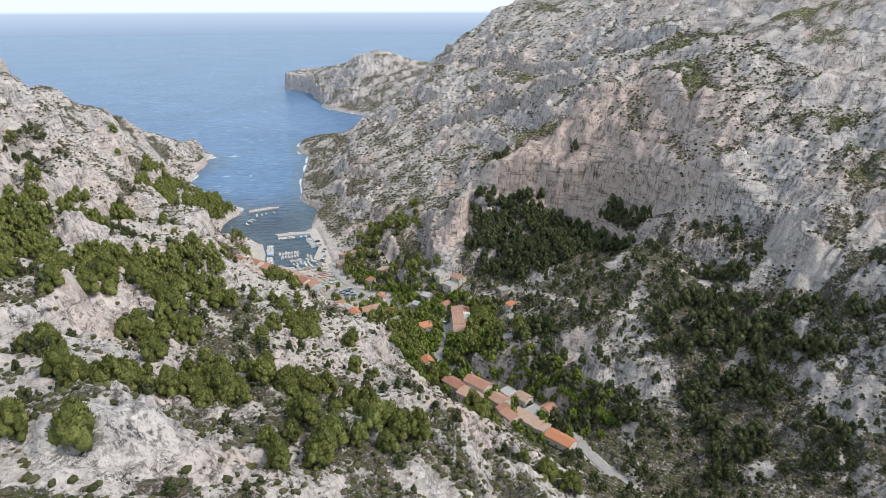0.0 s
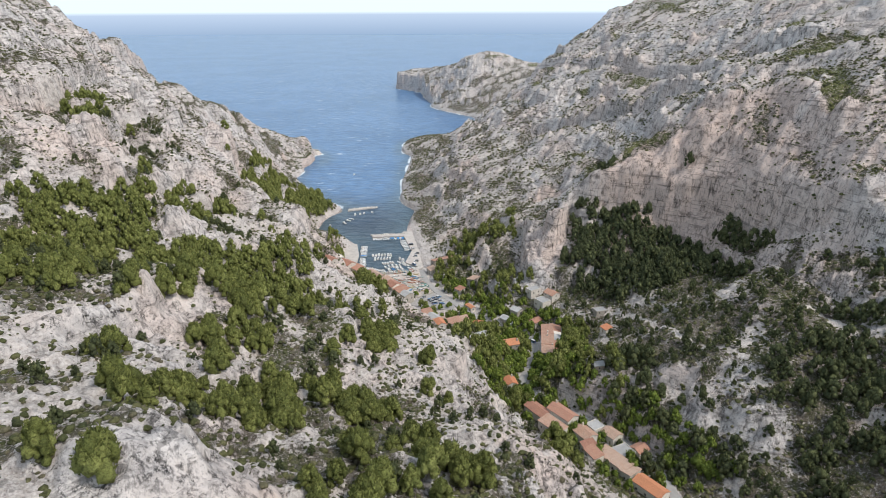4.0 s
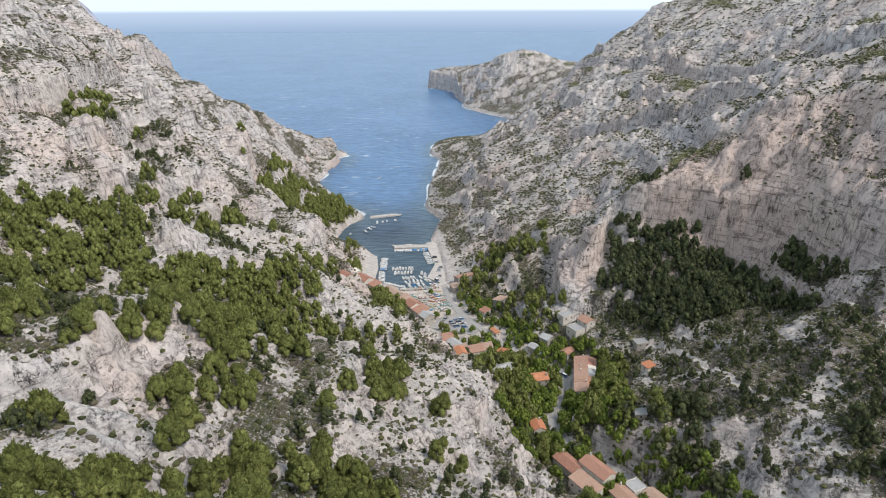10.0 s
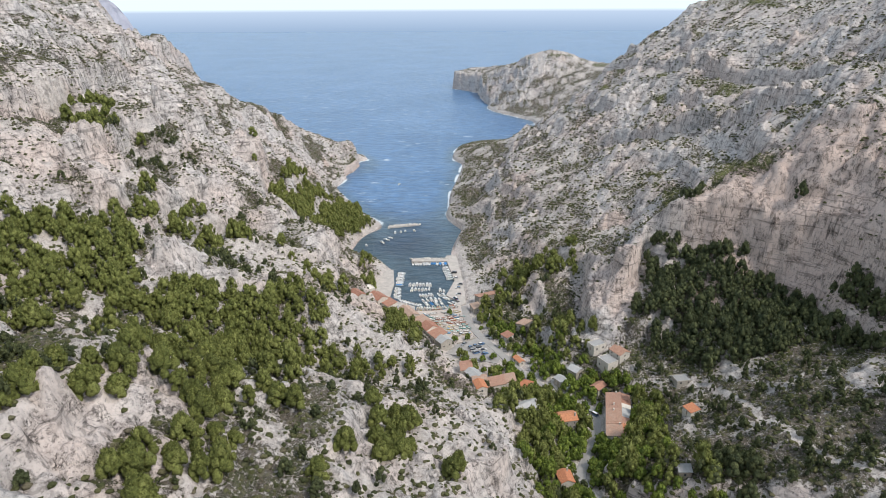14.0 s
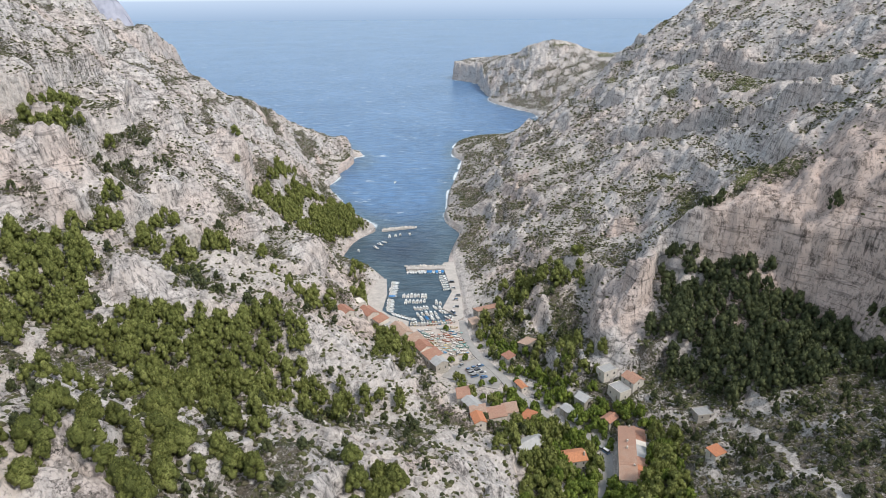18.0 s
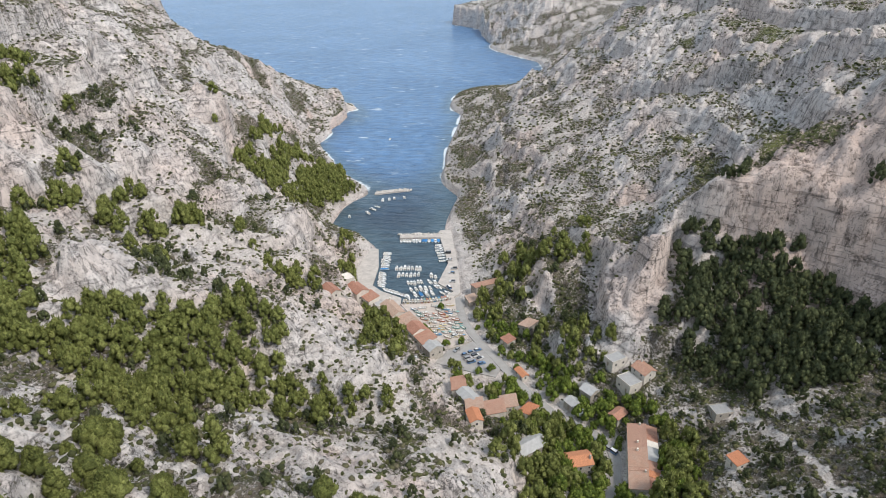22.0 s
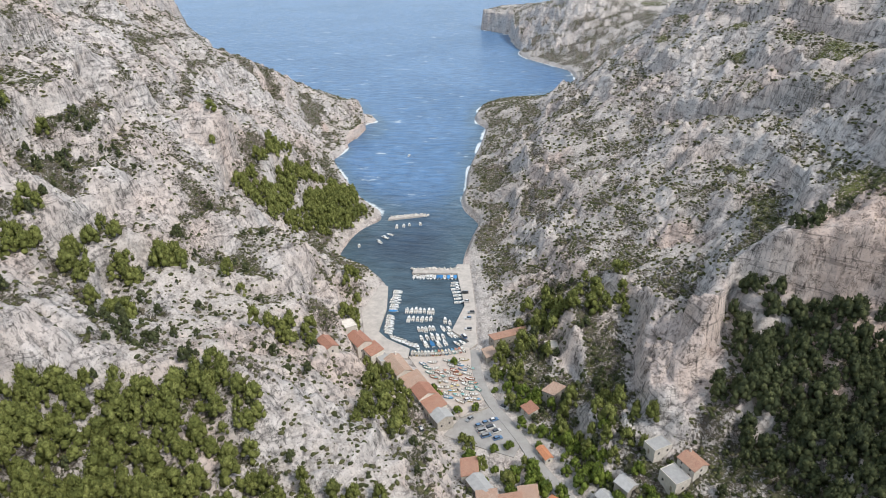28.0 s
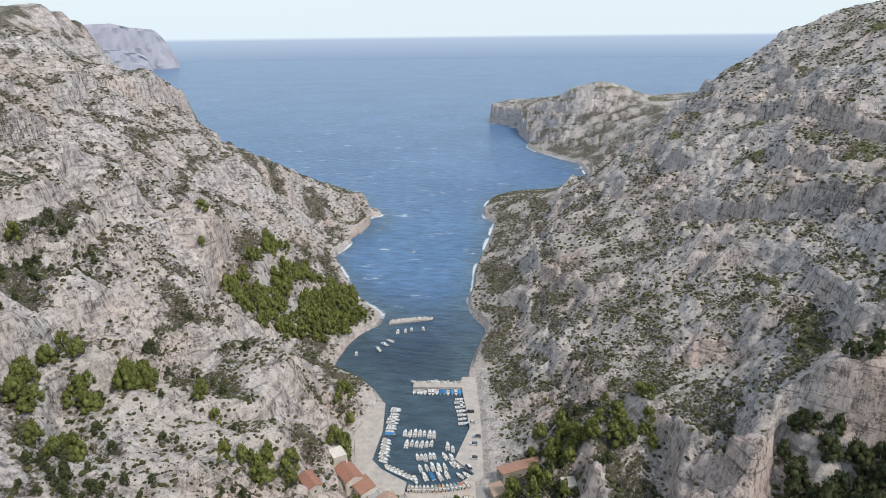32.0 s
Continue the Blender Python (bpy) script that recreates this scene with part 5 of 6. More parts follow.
# x, y, width, depth, turn, wall height, roof, roofing, wall, label
for row in [
    (55, 232, 7.5, 10.5, -78, 5.4, "gable", N, S_, "stone house with a bright orange tile roof"),
    (83.5, 271, 7, 8.5, 29, 4.6, "flat", F, W_, "cream house wing with a grey flat roof"),
    (90.5, 275, 7, 8, 31, 5.0, "gable", T, W_, "cream house with a clay tile roof"),
    (80, 284, 8.5, 6, 29, 3.4, "flat", F, W_, "small cream block with a pale flat roof"),
    (67, 272.5, 6, 6.2, 40, 3.2, "gable", F, S_, "small stone hut with a grey roof"),
    (59.5, 269, 5.5, 6, 35, 3.0, "gable", F, S_, "low stone hut with a brown grey roof"),
    (76.5, 258, 5, 7, -48, 3.0, "gable", T, S_, "small stone barn with a rusty tile roof"),
    (36.6, 238, 7.5, 12.5, -55, 5.2, "gable", F, S_, "grey stone house with a grey tiled roof"),
    (39.3, 265, 5.6, 7.5, -40, 3.2, "mono", N, W_, "small house with a bright orange tile roof"),
    (30.5, 267.5, 7, 8, 4, 5.0, "mono", T, W_, "pink tiled house beside the road"),
    (23.5, 261, 9, 8.5, 6, 4.4, "mono", T, W_, "house with worn pink roof tiles"),
    (15, 263.5, 7.5, 7, 4, 4.4, "mono", T, W_, "house with a dusty pink tile roof"),
    (14.7, 249, 5.4, 7.5, 15, 3.0, "gable", N, W_, "small house with an orange tile roof"),
    (8, 280, 6.5, 9, 5, 3.6, "mono", T, W_, "cream tiled house under pines"),
    (12.5, 270.5, 6.5, 9.5, 34, 4.0, "gable", F, S_, "house with a grey brown roof"),
    (-28.3, 340, 8, 14.5, 33, 4.6, "gable", T, W_, ROW_LABEL),
    (-20, 330.5, 9, 10, 33, 3.8, "mono", T, W_, ROW_LABEL),
    (-14.2, 322.5, 9, 8.5, 33, 4.2, "gable", T, W_, ROW_LABEL),
    (-9, 315, 8.5, 8.5, 33, 3.9, "mono", T, W_, ROW_LABEL),
    (-5, 308.5, 8, 6.5, 35, 4.2, "gable", F, S_, "end cottage with a grey brown roof"),
    (-57.7, 367, 6.5, 8, 35, 4.6, "flat", W_, W_, "white house terraced above the quay"),
    (-49.5, 354, 8, 11.5, 40, 4.6, "gable", T, W_, "harbour house with a clay tile roof"),
    (-42, 349, 7, 9, 40, 4.0, "mono", T, W_, "harbour house with an ochre tile roof"),
    (-59.5, 333, 6, 10, 40, 3.4, "gable", T, W_, "small house with a red tile roof on the slope"),
    (-36.5, 345.5, 5.5, 6.5, 36, 3.4, "flat", F, W_, "small white harbour house with a flat roof"),
    (26, 372, 6.5, 21, -64, 3.2, "mono", T, S_, "long low stone building with a faded tile roof"),
    (46, 357, 6, 6, 12, 3.0, "flat", W_, W_, "cream cabin among pines on the slope"),
    (15.5, 359, 5.5, 7.5, 20, 3.0, "mono", T, S_, "brown roofed shed beside the road"),
    (44.5, 325, 6.5, 8.5, -42, 2.8, "mono", T, S_, "stone shed with a tan tile roof"),
    (33.5, 316.5, 5.2, 5.8, 34, 2.6, "mono", T, W_, "small shed with a tan roof"),
    (38.5, 292.5, 3.4, 7, 28, 2.6, "gable", N, W_, "narrow shed with an orange tile roof"),
    (48.5, 189.5, 6, 7, 8, 4.4, "gable", N, W_, "house with a bright orange tile roof among trees"),
    (115, 249, 8, 6, 12, 2.4, "flat", F, S_, "low grey roofed shelter in scrub"),
    (91, 175, 4.5, 4.5, -10, 2.4, "mono", F, M_WOOD, "small grey wooden hut on the hillside"),
    (58, 164.5, 7, 12.5, 30, 4.4, "gable", T, W_, "village house with an orange brown tile roof"),
    (69, 158, 7.5, 14, 32, 4.6, "gable", M_TILE_OLD, W_, "village house with a bright tile roof"),
    (62, 149.5, 6.5, 13, 32, 4.0, "mono", T, W_, "village house with a pinkish tile roof"),
    (83, 150, 7, 6.5, 26, 4.6, "flat", F, W_, "village house with a grey flat roof"),
    (76.5, 144.8, 7.5, 9, 26, 4.4, "gable", T, W_, "village house with a clay tile roof"),
    (89.5, 144.5, 6.5, 7.5, 30, 4.2, "gable", T, W_, "village house with an orange tile roof"),
    (75.5, 135.5, 6, 5.5, 10, 3.6, "mono", T, W_, "small village house with a pink roof"),
    (90.3, 131.5, 8.5, 7.5, 22, 3.6, "flat", F, W_, "village house with a wide grey terrace roof"),
    (98.6, 133, 6, 6.5, -62, 3.6, "gable", T, W_, "village house with a red tile roof"),
    (84, 125, 6.2, 16, 30, 3.8, "mono", T, W_, "long village house with a tan tile roof"),
    (88.5, 117, 5.5, 7, -60, 3.8, "mono", T, W_, "village house with a pale tile roof"),
    (94, 107.5, 7, 13.5, 32, 4.2, "gable", N, W_, "village house with a bright orange tile roof"),
    (75.2, 127.5, 5, 8, 20, 3.2, "mono", T, W_, "lean-to house with a dark red roof"),
]:
    house("house", *row, chimney=row[5] > 4.3 and row[6] == "gable", group="houses of the village")

house("house", 108.5, 217.5, 4.6, 5.2, 20, 2.6, "mono", N, W_, "tiny hut with an orange tile roof in the trees", group="houses of the village")


def long_house(x, y, turn):
    """A long house of two strips under one roofline, patched in sections of many ages."""
    z = float(ground_z(np.array([x]), np.array([y]))[0])
    top = new("house")
    top.matrix_basis = pose(x, y, z, 0, 0, turn)
    part("wall", slab(-5.7, 1.2, -17.5, 17.5, -3, 4.3), M_WALL, top)
    part("wall", slab(1.2, 5.7, -15.5, 17.5, -3, 3.7), M_WALL, top)
    def pitch(x0, x1, y0, y1, z0, z1, mat, lift):
        bm = bmesh.new()
        lo = [bm.verts.new((px, py, pz - 0.2 + lift)) for px, py, pz in ((x0, y0, z0), (x1, y0, z1), (x1, y1, z1), (x0, y1, z0))]
        hi = [bm.verts.new((v.co.x, v.co.y, v.co.z + 0.22)) for v in lo]
        bm.faces.new(lo[::-1])
        bm.faces.new(hi)
        for i in range(4):
            bm.faces.new((lo[i], lo[(i + 1) % 4], hi[(i + 1) % 4], hi[i]))
        part("roof", bm, mat, top)
    for y0, y1, mat, lift in ((-17.8, -8.5, M_TILE, 0.0), (-8.5, -6.8, M_TILE, 0.12), (-6.8, 4.0, M_TILE, 0.22), (4.0, 17.8, M_TILE_OLD, 0.26)):
        pitch(-6.1, 1.4, y0, y1, 4.3, 5.6, mat, lift)
    for y0, y1, mat, lift in ((-15.8, -10.5, M_TILE, -0.3), (-10.5, -7.2, M_TILE_NEW, 0.0), (-7.2, -2.0, M_TILE_OLD, 0.05), (-2.0, 5.5, M_FLATROOF, 0.1), (5.5, 9.0, M_WALL, 0.2), (9.0, 12.5, M_TILE, 0.15), (12.5, 17.8, M_TILE_OLD, 0.26)):
        pitch(1.4, 6.0, y0, y1, 5.1, 4.1, mat, lift)
    for cx, cy in ((-1.0, 17.0), (-2.2, 6.5), (-2.4, 2.0), (0.2, -9.0)):
        part("chimney", slab(cx - 0.35, cx + 0.35, cy - 0.35, cy + 0.35, 4.2, 6.4, bevel=0.04), M_WALL, top)
    for sgn, half, n, lo in ((-1, 5.7, 9, -17.5), (1, 5.7, 8, -15.5)):
        for i in range(n):
            a = lo + (i + 0.5) * (17.5 - lo) / n
            is_door = i % 3 == 1
            opening(top, "x", sgn, a, 0.0 if is_door else 0.95, half, 1.0, 2.05 if is_door else 1.2, is_door)
    for a in (-3.6, -0.8):
        for sgn in (-1, 1):
            opening(top, "y", sgn, a, 1.0, 17.5, 0.95, 1.2)
    for k in range(-2, 3):
        HOUSE_SPOTS.append((x - math.sin(radians(turn)) * k * 7, y + math.cos(radians(turn)) * k * 7, 7.0))
    tagged(top, "long low house with patched clay tile roofs in sections", "house", group="houses of the village")


long_house(81, 233, -12)

# a white caravan beside the huts
caravan = new("caravan")
caravan.matrix_basis = pose(64, 264.3, float(ground_z(np.array([64.0]), np.array([264.3]))[0]) + 0.1, 0, 0, 28)
part("body", slab(-4, 4, -1.2, 1.2, 0.4, 2.7, bevel=0.25), M_HULL, caravan)
for sx in (-2.4, 0, 2.4):
    part("window", slab(sx - 0.5, sx + 0.5, -1.23, -1.15, 1.4, 2.1), M_GLASS, caravan)
for sy in (-1.0, 1.0):
    bm = bmesh.new()
    bmesh.ops.create_cone(bm, cap_ends=True, segments=14, radius1=0.36, radius2=0.36, depth=0.2, matrix=pose(0, sy, 0.36, 90))
    part("wheel", bm, M_BLACK, caravan)
tagged(caravan, "long white caravan parked beside stone huts", "caravan")


# ---- road, yard and quays ----
def ribbon(line, half, lift, thick=0.5):
    """A road along a line of x, y, z, with edges that drop into the ground."""
    pts = []
    n = len(line)
    for i in range(n - 1):
        p0, p1, p2, p3 = (np.array(line[min(max(i + k, 0), n - 1)]) for k in (-1, 0, 1, 2))
        for t in np.linspace(0, 1, 7)[:-1]:
            pts.append(0.5 * (2 * p1 + (p2 - p0) * t + (2 * p0 - 5 * p1 + 4 * p2 - p3) * t * t + (3 * p1 - p0 - 3 * p2 + p3) * t ** 3))
    pts.append(np.array(line[-1]))
    pts = np.array(pts)
    tan = np.gradient(pts[:, :2], axis=0)
    tan /= np.linalg.norm(tan, axis=1, keepdims=True)
    nor = np.stack([-tan[:, 1], tan[:, 0]], -1)
    bm = bmesh.new()
    rows = []
    for (x, y, z), (nx, ny) in zip(pts, nor):
        rows.append([bm.verts.new((x + nx * o, y + ny * o, z + lift + dz)) for o, dz in ((-half, -thick), (-half, 0), (0, 0.06), (half, 0), (half, -thick))])
    for a, b in zip(rows[:-1], rows[1:]):
        for i in range(4):
            bm.faces.new((a[i], a[i + 1], b[i + 1], b[i]))
    bmesh.ops.recalc_face_normals(bm, faces=bm.faces)
    return bm, pts


def structure(name, bm, mat, label):
    me = bpy.data.meshes.new(name)
    bm.to_mesh(me)
    bm.free()
    me.materials.append(mat)
    return tagged(new(name, me), label, kind="structure")


road_bm, ROAD_PTS = ribbon(ROAD, 2.3, 0.10)
structure("road", road_bm, M_ASPHALT, "narrow grey asphalt road winding up the valley")
structure("pavement", prism(PARKING, 0.9, 1.80), M_ASPHALT, "grey asphalt car park beside the road")
structure("ground_yard", prism(YARD, 0.6, 1.62), M_SAND, "sandy boat yard behind the harbour")
structure("quay_west", prism(WEST_QUAY, -3.5, 1.30), M_CONCRETE, "pale concrete quay of the small harbour")
structure("quay_east", prism(EAST_QUAY, -3.5, 1.34), M_CONCRETE, "pale concrete quay of the small harbour")
JETTY_IN, JETTY_OUT = [(-34, 447.5), (-34, 452), (-4, 453.5), (-4, 449)], [(-62, 531), (-62, 535.5), (-36, 543), (-35.5, 539.5)]
structure("jetty_inner", prism(JETTY_IN, -4, 1.45), M_CONCRETE, "concrete mole closing the inner harbour")
structure("jetty_outer", prism(JETTY_OUT, -5, 1.25), M_CONCRETE, "rocky outer breakwater of the harbour")
rock_shapes = []
for k in range(5):
    bm = bmesh.new()
    bmesh.ops.create_icosphere(bm, subdivisions=1, radius=1.0)
    for v in bm.verts:
        v.co *= 0.75 + 0.5 * rng.rand()
        v.co.z *= 0.75
    me = bpy.data.meshes.new("boulder")
    bm.to_mesh(me)
    bm.free()
    me.materials.append(M_RIPRAP)
    rock_shapes.append(me)


def boulders(parent, a, b, count, wide, z, big):
    for i in range(count):
        t = (i + rng.rand()) / count
        o = new("boulder", rock_shapes[rng.randint(5)])
        o.parent = parent
        s = big * rng.uniform(0.7, 1.3)
        o.matrix_basis = Matrix.LocRotScale((a[0] + (b[0] - a[0]) * t + rng.uniform(-wide, wide), a[1] + (b[1] - a[1]) * t + rng.uniform(-wide, wide), z + rng.uniform(-.5, .4)),
                                            Euler(rng.uniform(0, 6, 3)), (s, s * 1.2, s))


boulders(bpy.data.objects["jetty_inner"], (-35, 453.3), (-3, 455), 60, 1.3, 0.7, 1.15)
boulders(bpy.data.objects["jetty_outer"], (-61, 536), (-36, 543), 46, 1.4, 0.7, 1.1)
boulders(bpy.data.objects["jetty_outer"], (-36, 541), (-33.5, 541.5), 10, 1.5, 0.3, 1.1)
wall = new("retaining_wall")
wall.matrix_basis = Matrix()
tagged(wall, "low pale wall between the car park and the yard", "wall")
part("wall_course", prism([(3, 314.2), (14.6, 321.6), (14.9, 321.2), (3.3, 313.8)], 1.4, 2.5), M_STONE, wall)

# ---- boats and cars ----
def hull_mesh(ln, beam, deep, free, stations=9):
    """A boat's outside: sections from a broad transom to a raked stem, with a rounded bilge."""
    bm = bmesh.new()
    rows = []
    for i in range(stations):
        t = i / (stations - 1)
        half = beam / 2 * (0.86 + 0.14 * math.sin(t * 3.1)) * (1 - max(0, (t - 0.45) / 0.55) ** 2.2) + 0.02
        sheer = free * (0.92 + 0.35 * t * t)
        keel = -deep * (1 - max(0, (t - 0.6) / 0.4) ** 2)
        y = -ln / 2 + ln * t
        rows.append([bm.verts.new((x, y + 0.25 * s * t, z)) for x, z, s in
                     ((-half, sheer, 1), (-half * 0.93, sheer * 0.35, .5), (-half * 0.6, keel * 0.6, 0), (0, keel, 0), (half * 0.6, keel * 0.6, 0), (half * 0.93, sheer * 0.35, .5), (half, sheer, 1))])
    for a, b in zip(rows[:-1], rows[1:]):
        for k in range(6):
            bm.faces.new((a[k], a[k + 1], b[k + 1], b[k]))
    bm.faces.new(rows[0][::-1])
    bm.faces.new(rows[-1])
    bmesh.ops.recalc_face_normals(bm, faces=bm.faces)
    return bm, rows


def deck_mesh(ln, beam, free, t0, t1, drop, inset=0.06, stations=7):
    """A deck or cockpit floor between two stations, inset from the sheer."""
    bm = bmesh.new()
    rows = []
    for i in range(stations):
        t = t0 + (t1 - t0) * i / (stations - 1)
        half = max(0.02, beam / 2 * (0.86 + 0.14 * math.sin(t * 3.1)) * (1 - max(0, (t - 0.45) / 0.55) ** 2.2) - inset)
        sheer = free * (0.92 + 0.35 * t * t) - drop
        y = -ln / 2 + ln * t
        rows.append([bm.verts.new((-half, y, sheer)), bm.verts.new((0, y, sheer + 0.05)), bm.verts.new((half, y, sheer))])
    for a, b in zip(rows[:-1], rows[1:]):
        for k in range(2):
            bm.faces.new((a[k], a[k + 1], b[k + 1], b[k]))
    low = bmesh.ops.extrude_face_region(bm, geom=bm.faces[:])
    bmesh.ops.translate(bm, verts=[v for v in low["geom"] if isinstance(v, bmesh.types.BMVert)], vec=(0, 0, -0.08))
    bmesh.ops.recalc_face_normals(bm, faces=bm.faces)
    return bm


def taper_box(x, y0, y1, z0, z1, pull=0.15):
    bm = slab(-x, x, y0, y1, z0, z1)
    for v in bm.verts:
        if v.co.z > (z0 + z1) / 2:
            v.co.x *= 1 - pull
            v.co.y += (-pull if v.co.y > (y0 + y1) / 2 else pull * 0.3)
    es = [e for e in bm.edges]
    bmesh.ops.bevel(bm, geom=es, offset=0.06, segments=1, affect="EDGES")
    return bm


def boat(ln, beam, style, hull_mat):
    free = 0.55 + 0.05 * ln / 6
    top = new("boat")
    bm, _ = hull_mesh(ln, beam, 0.35, free)
    part("hull", bm, hull_mat, top)
    if style == "covered":
        part("cover", deck_mesh(ln, beam, free, 0.0, 0.96, -0.12, -0.03), M_BLUE, top, "blue canvas cover")
    else:
        part("cockpit_floor", deck_mesh(ln, beam, free, 0.02, 0.62, 0.32), M_DECK, top)
        part("foredeck", deck_mesh(ln, beam, free, 0.60, 0.98, -0.02), hull_mat, top)
        for ty in (-0.30, -0.02):
            part("thwart", slab(-beam * 0.38, beam * 0.38, ln * ty - 0.16, ln * ty + 0.16, free - 0.22, free - 0.14), M_WOOD, top)
    if style == "cabin":
        cab = part("cabin", taper_box(beam * 0.36, -ln * 0.05, ln * 0.24, free - 0.05, free + 0.95), M_HULL, top)
        part("windscreen", slab(-beam * 0.30, beam * 0.30, ln * 0.215, ln * 0.235, free + 0.45, free + 0.8), M_GLASS, cab)
        for s in (-1, 1):
            part("side_window", slab(*sorted((s * beam * 0.325, s * beam * 0.36)), 0, ln * 0.16, free + 0.42, free + 0.74), M_GLASS, cab)
    if style == "console":
        con = part("console", taper_box(0.35, -0.25, 0.35, free - 0.3, free + 0.75), M_HULL, top)
        part("windscreen", slab(-0.3, 0.3, 0.16, 0.19, free + 0.7, free + 1.0), M_GLASS, con)
    if style != "covered":
        motor = part("outboard_motor", taper_box(0.19, -ln / 2 - 0.42, -ln / 2 - 0.02, free - 0.1, free + 0.45), M_BLACK, top)
        part("motor_leg", slab(-0.06, 0.06, -ln / 2 - 0.32, -ln / 2 - 0.16, -0.35, free - 0.08), M_BLACK, motor)
    return top


LABELS = {"cabin": "white motor boat with a small cabin afloat in harbour", "console": "white open motor boat with a console afloat", "open": "small white open boat moored afloat", "covered": "white boat under a blue canvas cover"}
FLEET = [(boat(6.6, 2.3, "cabin", M_HULL), "cabin"), (boat(5.8, 2.2, "console", M_HULL), "console"), (boat(5.0, 1.9, "open", M_HULL), "open"), (boat(5.6, 2.1, "covered", M_HULL), "covered")]
used = set()


def moor(x, y, turn, k, z=-0.02, group="boats moored in the harbour", label=None):
    src, style = FLEET[k]
    m = pose(x, y, z, rng.normal(0, 0.8), rng.normal(0, 1.0), turn)
    if k in used:
        ob = copy_thing(src, m)
    else:
        ob = src
        ob.matrix_basis = m
        used.add(k)
    tagged(ob, label or LABELS[style], "boat", group=group)


def pick():
    return int(rng.choice(4, p=[0.30, 0.34, 0.30, 0.06]))


def moor_row(a, b, count, turn, kinds=None):
    for i in range(count):
        t = i / max(1, count - 1)
        moor(a[0] + (b[0] - a[0]) * t + rng.normal(0, .12), a[1] + (b[1] - a[1]) * t + rng.normal(0, .25), turn + rng.normal(0, 3), kinds[i] if kinds else pick())


# rows along the mole, the quays and the mooring lines: ends, count, heading
for a, b, n, turn in [((-32.5, 443.6), (-6.5, 445.0), 13, 180), ((-6.0, 438), (-2.6, 415), 7, -82), ((-40.3, 426), (-40.0, 403), 10, -98), ((-40.6, 398), (-39.5, 381), 8, -118), ((-37.0, 377), (-22.5, 368.6), 8, -152),
                      ((-32, 404.5), (-17, 404.5), 7, 0), ((-30, 395.5), (-17.5, 396.0), 6, 0), ((-23.5, 385), (-15.2, 387), 5, 15), ((-21, 377.5), (-9.5, 379.5), 5, 20), ((-18.5, 371.5), (-8, 373.5), 4, 25),
                      ((-9.5, 395), (-6.8, 393), 2, 5), ((-10, 387), (-6.5, 386), 2, 30), ((-6, 380.5), (-1.8, 381), 3, 38), ((-2, 373.5), (1.4, 374), 2, 48)]:
    moor_row(a, b, n, turn)
for x, y, turn, k in [(-63, 494, 40, 0), (-60, 501, 60, 0), (-57, 506, 62, 1), (-54, 520, 5, 0), (-49, 522, 5, 1), (-45, 524, 8, 2), (-37, 526, 12, 1), (-76, 487, 10, 2)]:
    moor(x, y, turn, k, group="boats moored outside the mole")
moor(-65, 687, 170, 0, group="boats under way", label="white motor boat heading out of the inlet")

# boats laid up in the yard
SKIFF = boat(4.4, 1.6, "open", M_SKIFF)
SKIFF.matrix_basis = pose(-8, 340, 2.0)
tagged(SKIFF, "painted wooden boat laid up in the yard", "boat", group="boats laid up ashore")
ux, uy = 0.47, -0.88
for r in range(7):
    for c in range(9):
        x, y = -17 + 3.9 * r + c * 3.0 * ux * 1.35 + rng.normal(0, .3), 352.5 + 0.9 * r + c * 3.0 * uy * 1.35 + rng.normal(0, .3)
        if inside(np.array([x]), np.array([y]), YARD)[0] < 1.6 or rng.rand() < 0.16:
            continue
        copy_thing(SKIFF, pose(x, y, 2.0, 0, rng.normal(0, 6), 70 + rng.normal(0, 14) + (180 if rng.rand() < .5 else 0)))
for i in range(16):
    t = i / 15
    copy_thing(SKIFF, pose(-24 + 26 * t, 360.8 + 4.6 * t * t, 1.9, 0, 0, 8 + 22 * t + rng.normal(0, 6)))


def wheel(parent, x, y, r=0.33):
    bm = bmesh.new()
    bmesh.ops.create_cone(bm, cap_ends=True, segments=16, radius1=r, radius2=r, depth=0.22, matrix=pose(x, y, r, 0, 90))
    w = part("wheel", bm, M_BLACK, parent)
    bm = bmesh.new()
    bmesh.ops.create_cone(bm, cap_ends=True, segments=12, radius1=r * 0.6, radius2=r * 0.6, depth=0.24, matrix=pose(x, y, r, 0, 90))
    part("rim", bm, M_METAL, w)


